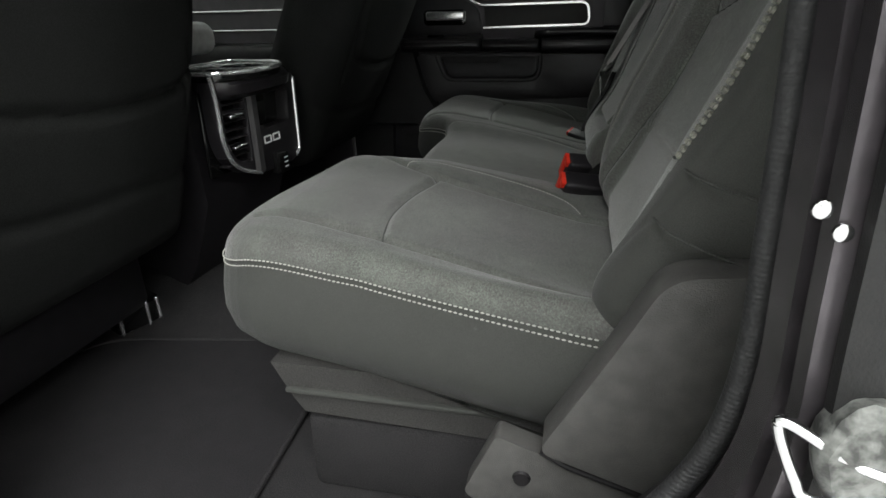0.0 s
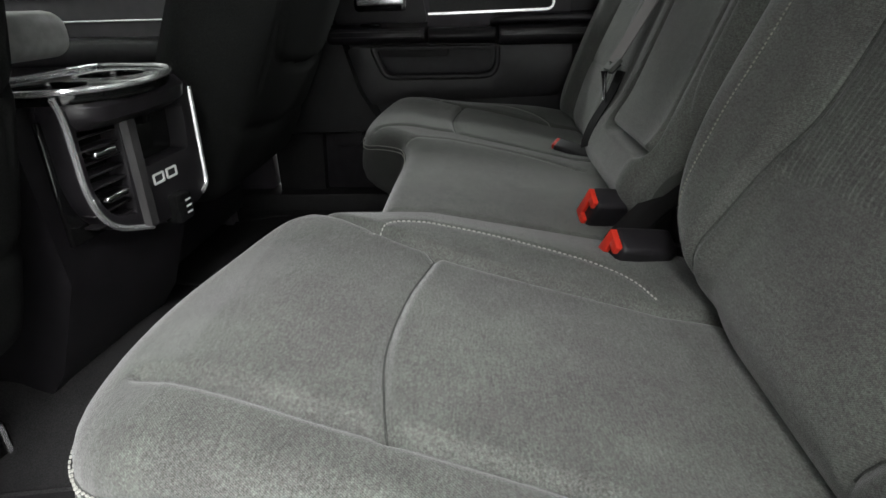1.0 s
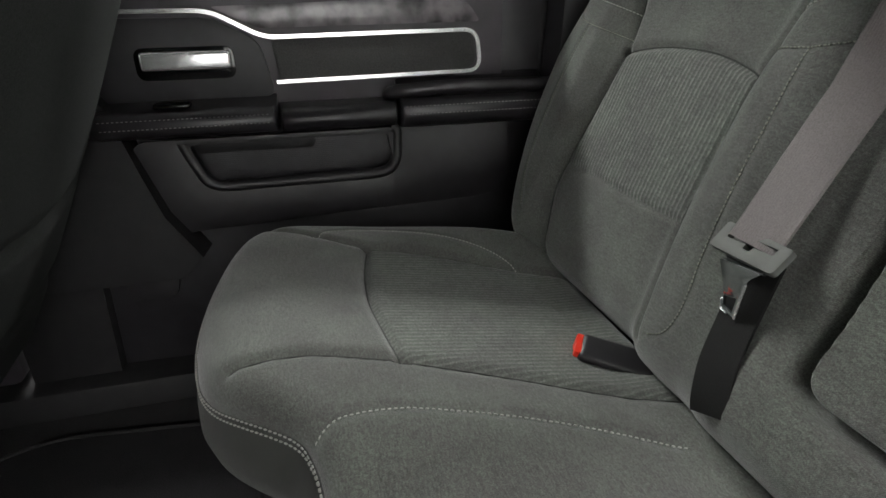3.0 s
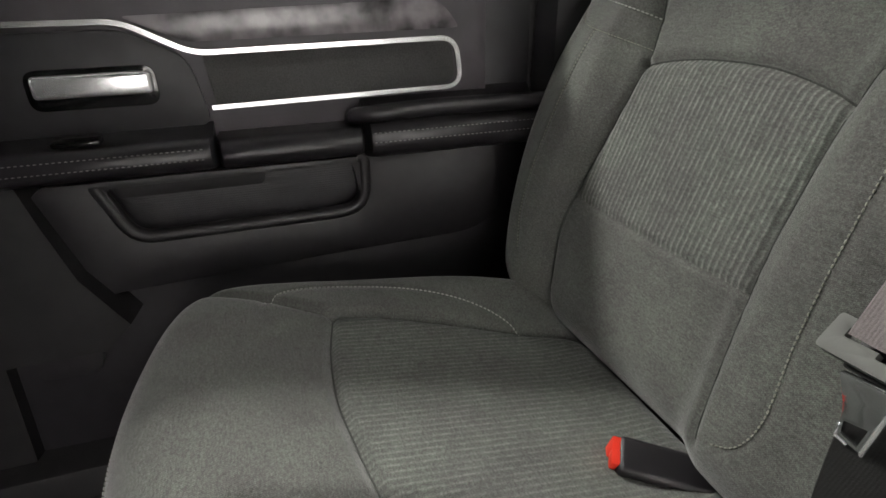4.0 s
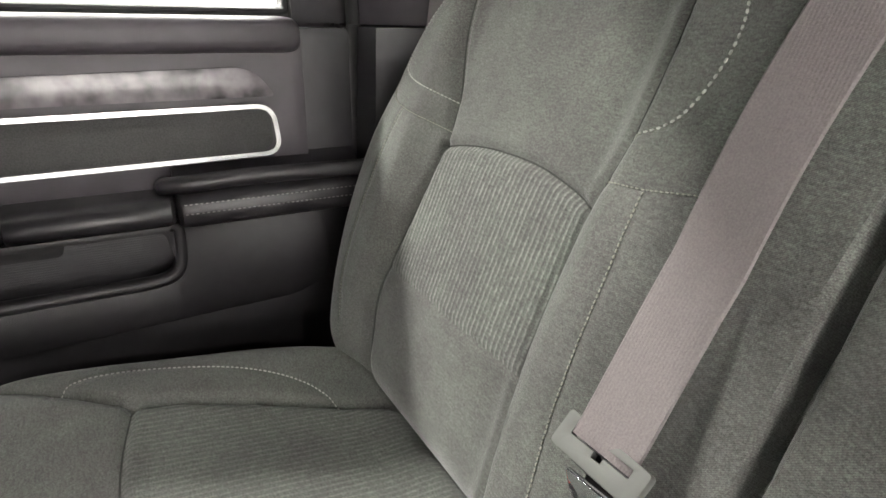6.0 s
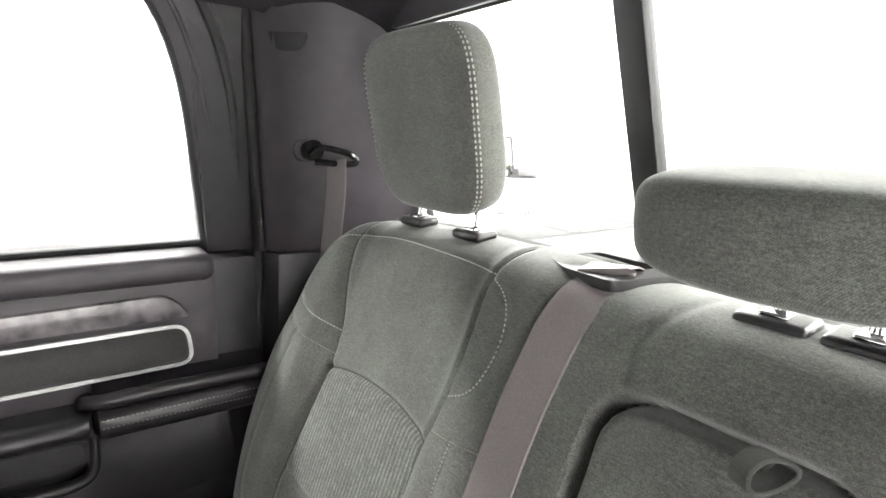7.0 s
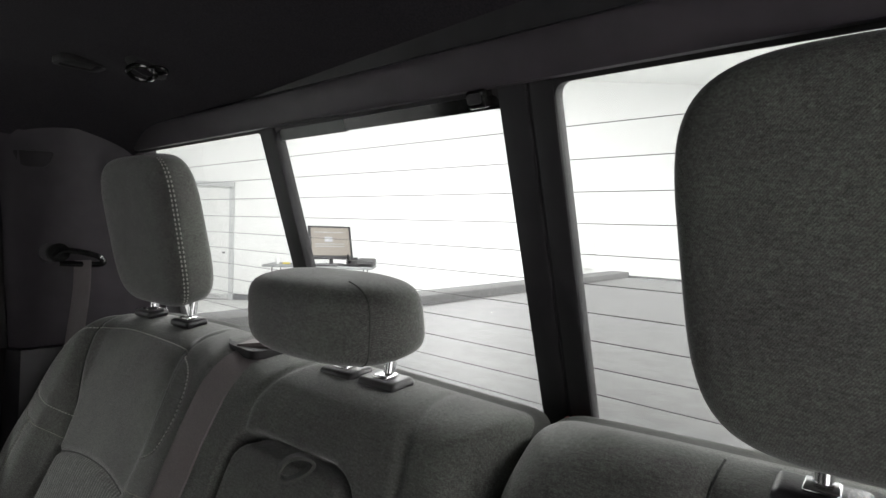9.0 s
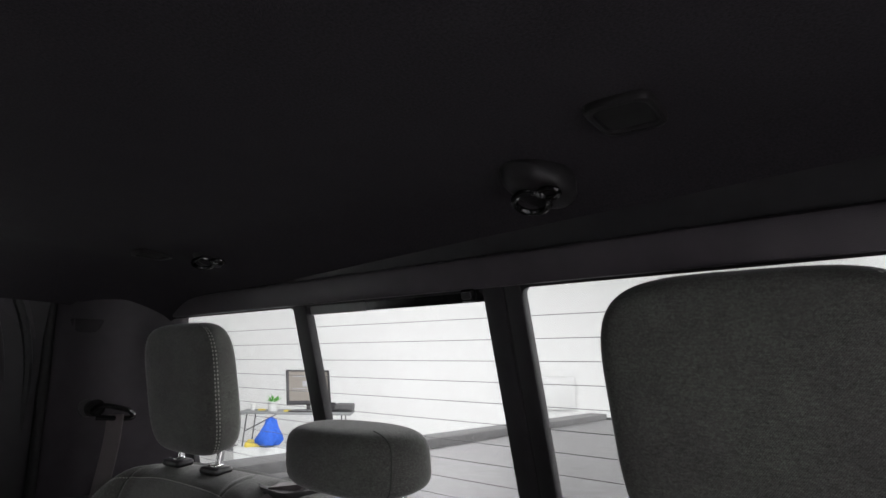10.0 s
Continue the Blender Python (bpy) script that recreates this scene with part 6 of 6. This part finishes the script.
for x, y in ((-0.14, -0.2), (-0.62, 0.0)):
    b = thing("notepad", "yellow pad of notes on the table", "notepad")
    b.matrix_world = TM @ pose(x, y, 0.94, 0, 0, 12)
    part("sheets", boxed((-0.06, -0.06, 0), (0.06, 0.06, 0.025), 0.003, 1), YELLOW, b)
cup = thing("cup", "white paper cup on the table", "cup")
cup.matrix_world = TM @ pose(-0.76, -0.05, 0.94)
bm = bmesh.new()
bmesh.ops.create_cone(bm, cap_ends=True, segments=20, radius1=0.03, radius2=0.042, depth=0.11, matrix=pose(0, 0, 0.055))
part("body", bm, WHITEP, cup)
part("rim", tube([(0.042 * math.cos(k * math.pi / 10), 0.042 * math.sin(k * math.pi / 10), 0.11) for k in range(20)], 0.004, 6, True), WHITEP, cup)
bag = thing("blue_bag", "crumpled blue cloth bag heaped over a bin", "bag")
bag.matrix_world = TM @ pose(-0.42, -0.3, 0.39)
crease = lambda k, z: 1 + 0.22 * math.sin(3 * k + 5 * z) + 0.10 * math.sin(7 * k - 9 * z)
part("cloth", loft([[(r * math.cos(k * math.pi / 16) * crease(k * math.pi / 16, z) + 0.10 * z, r * 0.6 * math.sin(k * math.pi / 16) * crease(k * math.pi / 16, z), z) for k in range(32)] for r, z in ((0.05, 0), (0.17, 0.02), (0.21, 0.10), (0.19, 0.18), (0.15, 0.27), (0.10, 0.35), (0.08, 0.42), (0.03, 0.46))]), BLUE, bag)
for i, (x, w, label) in enumerate(((-0.56, 0.36, "milky plastic bin with yellow and orange things under the table"), (0.05, 0.2, "white plastic bin under the table"))):
    bn = thing("storage_bin", label, "bin", "bins under the table")
    bn.matrix_world = TM @ pose(x, -0.05, 0.0)
    part("tub", loft([[(-w, -0.25, 0), (w, -0.25, 0), (w, 0.25, 0), (-w, 0.25, 0)], [(-w - 0.03, -0.28, 0.36), (w + 0.03, -0.28, 0.36), (w + 0.03, 0.28, 0.36), (-w - 0.03, 0.28, 0.36)]]), CRATE, bn)
    for z in (0.12, 0.355):
        part("rib", boxed((-w - 0.035, -0.285, z), (w + 0.035, 0.285, z + 0.02), 0.006, 1), CRATE, bn, "moulded rim")
    if i == 0:
        part("yellow_things", boxed((-0.30, -0.24, 0.34), (-0.02, 0.10, 0.44), 0.04, 3, pose(0, 0, 0, 4, 6, 8)), YELLOW, bn, "yellow packets")
        part("green_things", boxed((-0.04, -0.20, 0.34), (0.10, 0.0, 0.42), 0.03, 3, pose(0, 0, 0, 0, 10, 20)), GREEN, bn, "green packet")
        part("orange_things", boxed((-0.05, -0.2525, 0.06), (0.20, -0.20, 0.20), 0.02, 2), ORANGE, bn, "orange things inside")

# door, wall box and skirting of the hall
PALEGREY = mat("pale_grey_paint", (0.55, 0.56, 0.56), 0.5, 0, 10, 0.05)
hd = thing("door_hall", "white flush door in a grey frame in the hall wall", "door", "", "structure")
hd.matrix_world = RM @ pose(11.58, 4.80, GROUND, 0, 0, 90)
part("leaf", boxed((-0.45, -0.02, 0.01), (0.45, 0.02, 2.34), 0.004, 1), WHITEP, hd)
for x in (-0.5, 0.5):
    part("jamb", boxed((x - 0.05, -0.03, 0), (x + 0.05, 0.03, 2.39), 0.004, 1), PALEGREY, hd)
part("head", boxed((-0.55, -0.03, 2.39), (0.55, 0.07, 2.49), 0.004, 1), PALEGREY, hd)
part("door_handle", cyl(bmesh.new(), (-0.36, 0.03, 1.0), (-0.36, 0.09, 1.0), 0.02, 12), GREYM, hd)
wb = thing("wall_unit", "flat pale grey heater box on the hall wall", "heater")
wb.matrix_world = RM @ pose(11.58, -2.75, GROUND + 1.2, 0, 0, 90)
part("case", boxed((-0.62, 0, -0.3), (0.62, 0.12, 0.36), 0.02, 2), WHITEP, wb)
part("panel", boxed((-0.55, 0.115, -0.24), (0.55, 0.13, 0.30), 0.01, 2), WHITEP, wb)
structure("baseboard", room_box((11.56, -5.6, GROUND), (11.6, 8.0, GROUND + 0.12)), GREYM, "grey skirting along the hall wall", "skirting", False)
# roller door of the hall side, beyond the far window
rd = thing("roller_door", "white slatted roller door in the hall side wall", "roller door")
for k in range(32):
    part("slat", boxed((-1.2, 7.955, GROUND + 0.01 + k * 0.1), (2.8, 7.985, GROUND + 0.105 + k * 0.1), 0.006, 1, RM), WHITEP, rd, "", False)

# seat track end on the floor, by the front seat
tk = thing("seat_track", "black seat track end with bright steel edges on the carpet", "seat track")
m = pose(-1.06, -0.235, FLOOR + 0.01, 0, 0, -25)
part("body", boxed((-0.05, -0.045, 0.0), (0.03, 0.045, 0.055), 0.008, 2, m), GLOSS, tk)
for y in (-0.04, 0.012, 0.034):
    part("edge", boxed((0.025, y, 0.0), (0.033, y + 0.006, 0.052), 0.001, 1, m), SATIN, tk, "bright steel edge")
